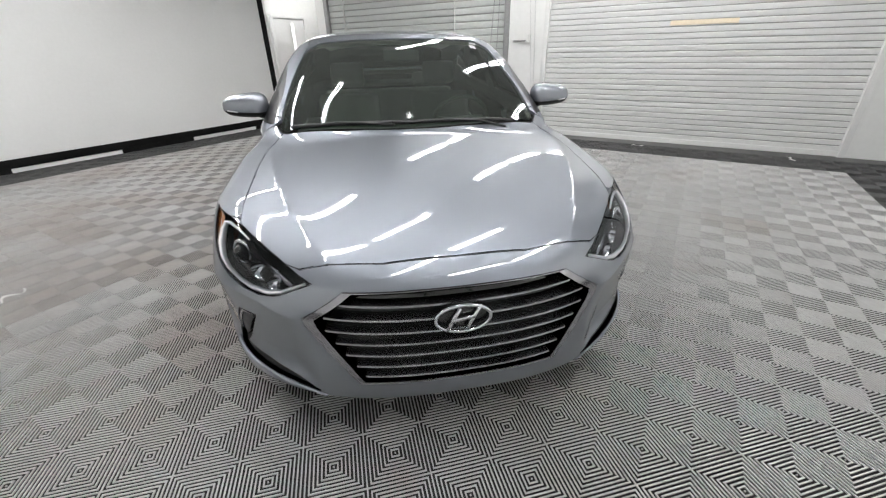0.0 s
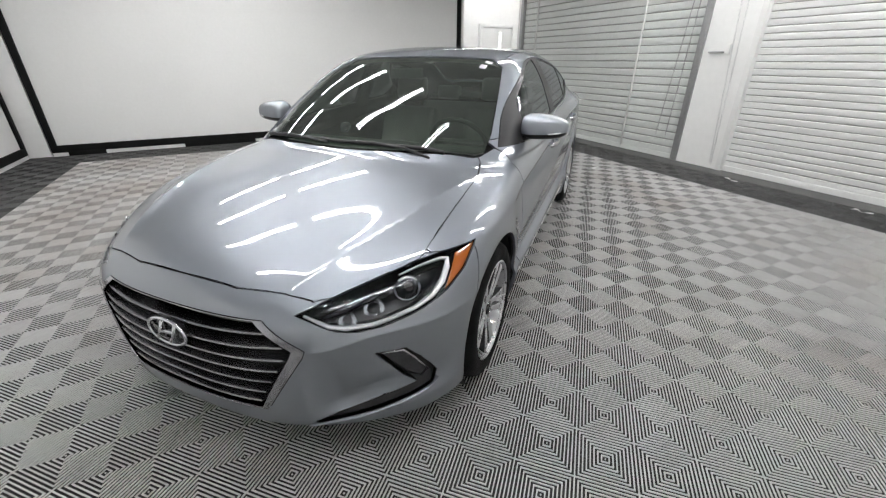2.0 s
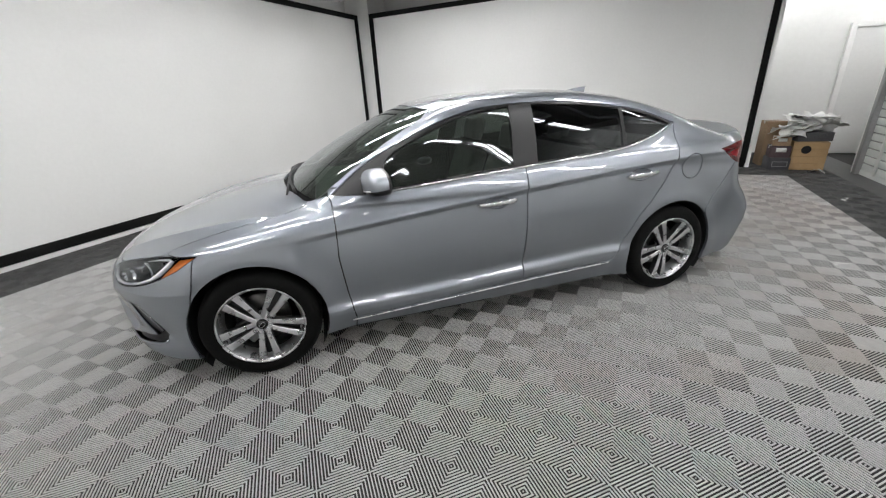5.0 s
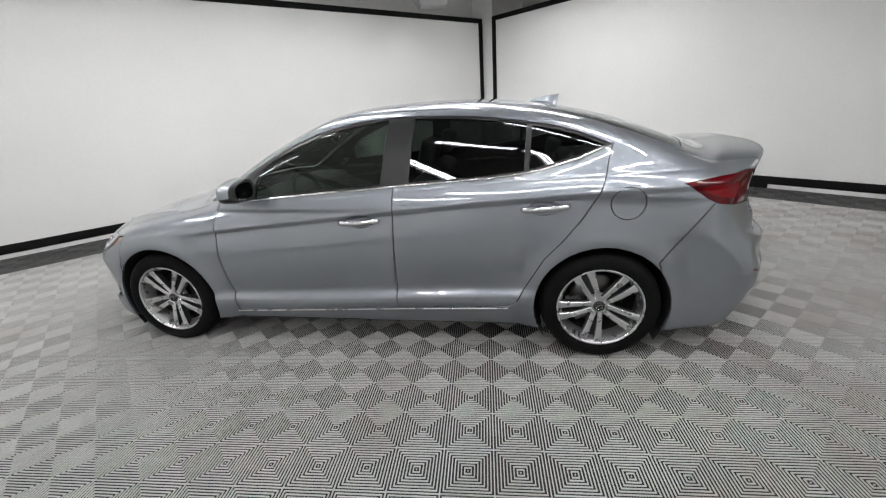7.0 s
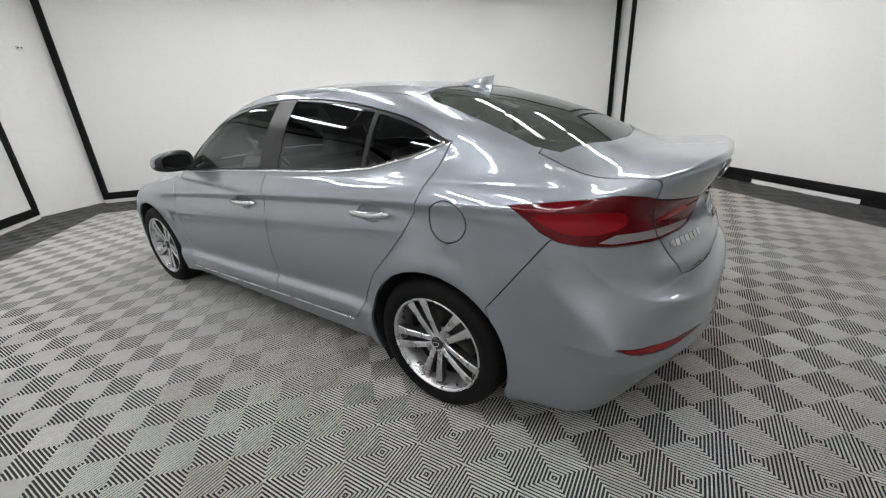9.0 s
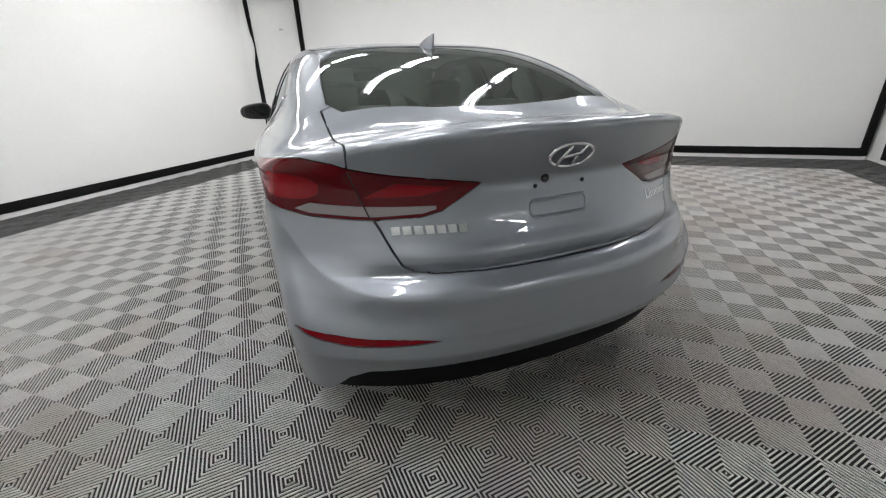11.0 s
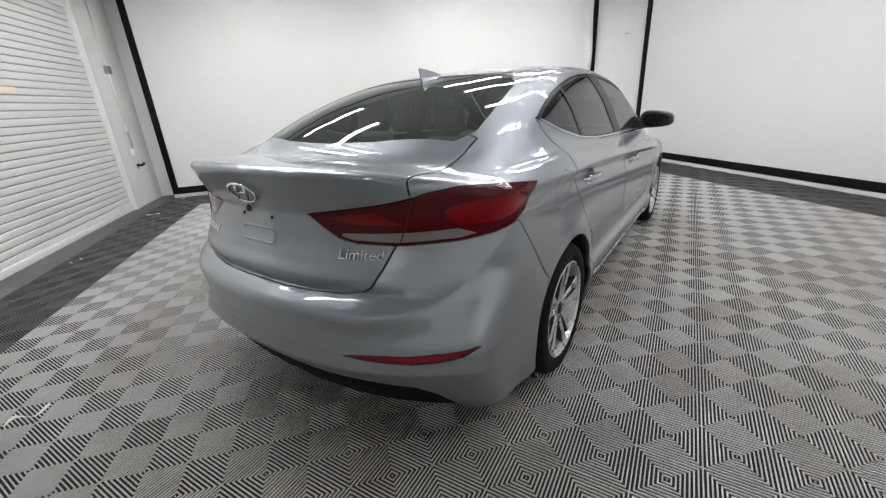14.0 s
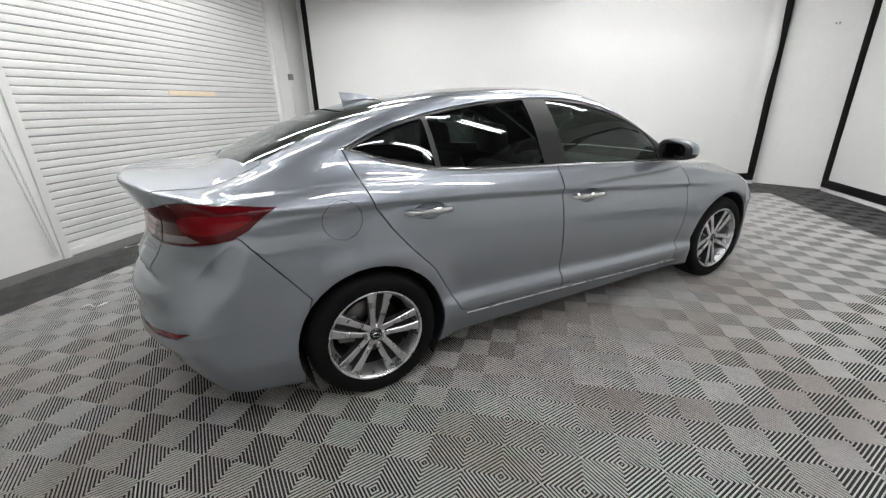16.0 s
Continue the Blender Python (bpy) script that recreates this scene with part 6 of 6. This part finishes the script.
# warm cream strip across the white shutter
STRIP = mottled(material("cream_shutter_strip", (0.88, 0.76, 0.58), 0.5), (0.85, 0.72, 0.54), (0.9, 0.8, 0.63), 3, 30)
strip_ob = thing("shutter_label", "narrow cream strip across the white shutter", "label", at=pose(WEST - 0.042, 1.35, 1.58))
part("strip", boxed((0, 0.0, -0.03), (0.004, 0.78, 0.03), 0.001), STRIP, strip_ob)

# heater hung under the ceiling by the south-east corner
unit = thing("ceiling_heater", "off-white ceiling-hung unit heater with a louvred side", "heater", at=pose(3.2, -3.15, 0, 0, 0, 62))
bm = bmesh.new()
lower = [bm.verts.new(p) for p in ((-0.2, -0.13, 2.86), (0.2, -0.13, 2.86), (0.2, 0.13, 2.86), (-0.2, 0.13, 2.86))]
upper = [bm.verts.new(p) for p in ((-0.3, -0.22, 3.04), (0.3, -0.22, 3.04), (0.3, 0.22, 3.04), (-0.3, 0.22, 3.04))]
bm.faces.new(lower[::-1])
for i in range(4):
    bm.faces.new((lower[i], lower[(i + 1) % 4], upper[(i + 1) % 4], upper[i]))
part("hood", bm, STEEL_GREY, unit, "tapered steel hood", smooth=False)
part("housing", boxed((-0.3, -0.22, 3.04), (0.3, 0.22, 3.42), 0.01), WALL_PAINT, unit)
for k in range(7):
    part("louvre", boxed((-0.306, -0.18, 3.07 + 0.045 * k), (-0.296, 0.18, 3.09 + 0.045 * k), 0.002), DARK_STUFF, unit)
for x in (-0.22, 0.22):
    bm = bmesh.new()
    tube(bm, [(x, 0, 3.41), (x, 0, CEIL_Z)], 0.008, 8)
    part("hanger_rod", bm, STEEL_GREY, unit)

# socket in the added splayed panel of the north-east corner
socket = thing("wall_socket", "small white socket with two dark holes on the corner wall", "socket", at=pose(3.99, 3.935, 2.2, 0, 0, -36))
part("face_plate", boxed((-0.03, 0.0, -0.02), (0.03, 0.03, 0.02), 0.002), WALL_PAINT, socket)
for x in (-0.018, 0.018):
    part("socket_hole", boxed((x - 0.007, -0.003, -0.009), (x + 0.007, 0.002, 0.009)), GAP_BLACK, socket)

# litter on the floor
for x, y, rz in ((-4.02, 3.02, 20), (-3.99, -0.05, 80), (-3.82, 4.02, 140), (2.07, -1.46, 30), (-3.0, -1.2, 35), (-3.95, 1.2, 95), (-3.7, -3.4, 70)):
    th = thing("scrap", "crumpled strip of white tape on the floor", "litter", "scraps of tape on the floor", at=pose(x, y, 0.001, 0, 0, rz))
    bm = bmesh.new()
    rows = []
    for k in range(9):
        t = k / 8
        c = Vector((0.16 * t, 0.03 * math.sin(7 * t), 0.012 * abs(math.sin(5 * t + rz))))
        rows.append([bm.verts.new(c + Vector((0, s * 0.009, 0.004 * s * math.sin(9 * t)))) for s in (-1, 1)])
    for a_, b_ in zip(rows, rows[1:]):
        bm.faces.new((a_[0], b_[0], b_[1], a_[1]))
    part("tape", bm, PAPER, th)


# ---------- lamps and floor tiles ----------
# the last three, at y -6.15, are added to brighten the passage and storage walls
TUBES = [(x, y) for y in (-3.7, -2.37, -1.04, 0.29, 1.62, 2.95) for x in (2.12, 0.64, -2.1, -3.55) if x > 0 or (y > -2 and (x > -3 or y < 2))] + [(-3.6, -6.15), (-2.1, -6.15), (-5.1, -6.15)]
LAMP_WHITE = bpy.data.materials.new("lit_tube")
LAMP_WHITE.use_nodes = True
em = LAMP_WHITE.node_tree.nodes.new("ShaderNodeEmission")
em.inputs[0].default_value, em.inputs[1].default_value = (0.985, 0.985, 0.985, 1), TUBE_POWER
LAMP_WHITE.node_tree.links.new(em.outputs[0], LAMP_WHITE.node_tree.nodes["Material Output"].inputs[0])


def tube_lamp(at):
    th = thing("tube_lamp", "white ceiling batten with two lit white tubes", "ceiling lamp", "tube lamps in rows under the ceiling", at=at)
    part("batten", boxed((-0.64, -0.072, 0.03), (0.64, 0.072, 0.08), 0.006), CEIL_PAINT, th)
    # unseen strips beside the tubes, added to hold their light off the upper walls
    for s in (-1, 1):
        part("added_glare_shield", boxed((-0.64, s * 0.075 - 0.003, -0.02), (0.64, s * 0.075 + 0.003, 0.078), 0.001), CEIL_PAINT, th)
    for y in (-0.032, 0.032):
        bm = bmesh.new()
        tube(bm, [(-0.61, y, 0.0), (0.61, y, 0.0)], 0.013, 10)
        part("lit_tube", bm, LAMP_WHITE, th, "glowing white tube")
    for x in (-0.45, 0.45):
        bm = bmesh.new()
        tube(bm, [(x, 0, 0.078), (x, 0, CEIL_Z - LAMP_Z)], 0.004, 6)
        part("hanger_rod", bm, STEEL_GREY, th)
    return th


first_lamp = None
for x, y in TUBES:
    at = pose(x, y, LAMP_Z, 0, 0, 0)
    first_lamp = copy_thing(first_lamp, at) if first_lamp else tube_lamp(at)

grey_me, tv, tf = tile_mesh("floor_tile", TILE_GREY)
black_me, _, _ = tile_mesh("floor_tile_black", TILE_BLACK)
spots = []
for i in range(-14, 15):
    for j in range(-18, 15):
        x, y = i * TILE, j * TILE
        if -4.09 + TILE / 2 < x < EAST + 0.3 and SOUTH - 0.2 < y < NORTH + 0.35:
            spots.append((x, y, x > 3.35 or x < -3.45 or y > 3.55 or y < -4.65))
near = sorted((p for p in spots if not p[2]), key=lambda p: math.hypot(p[0] * 1.0, p[1] * 1.0))
tiles = thing("floor_tiles", "light grey ribbed interlocking floor tiles with a black border", "floor tiles", kind="structure")
for k, (x, y, dark) in enumerate(near[:300]):
    ob = new("floor_tile", grey_me)
    ob.parent, ob.location = tiles, (x, y, random.uniform(-0.0006, 0.0006))
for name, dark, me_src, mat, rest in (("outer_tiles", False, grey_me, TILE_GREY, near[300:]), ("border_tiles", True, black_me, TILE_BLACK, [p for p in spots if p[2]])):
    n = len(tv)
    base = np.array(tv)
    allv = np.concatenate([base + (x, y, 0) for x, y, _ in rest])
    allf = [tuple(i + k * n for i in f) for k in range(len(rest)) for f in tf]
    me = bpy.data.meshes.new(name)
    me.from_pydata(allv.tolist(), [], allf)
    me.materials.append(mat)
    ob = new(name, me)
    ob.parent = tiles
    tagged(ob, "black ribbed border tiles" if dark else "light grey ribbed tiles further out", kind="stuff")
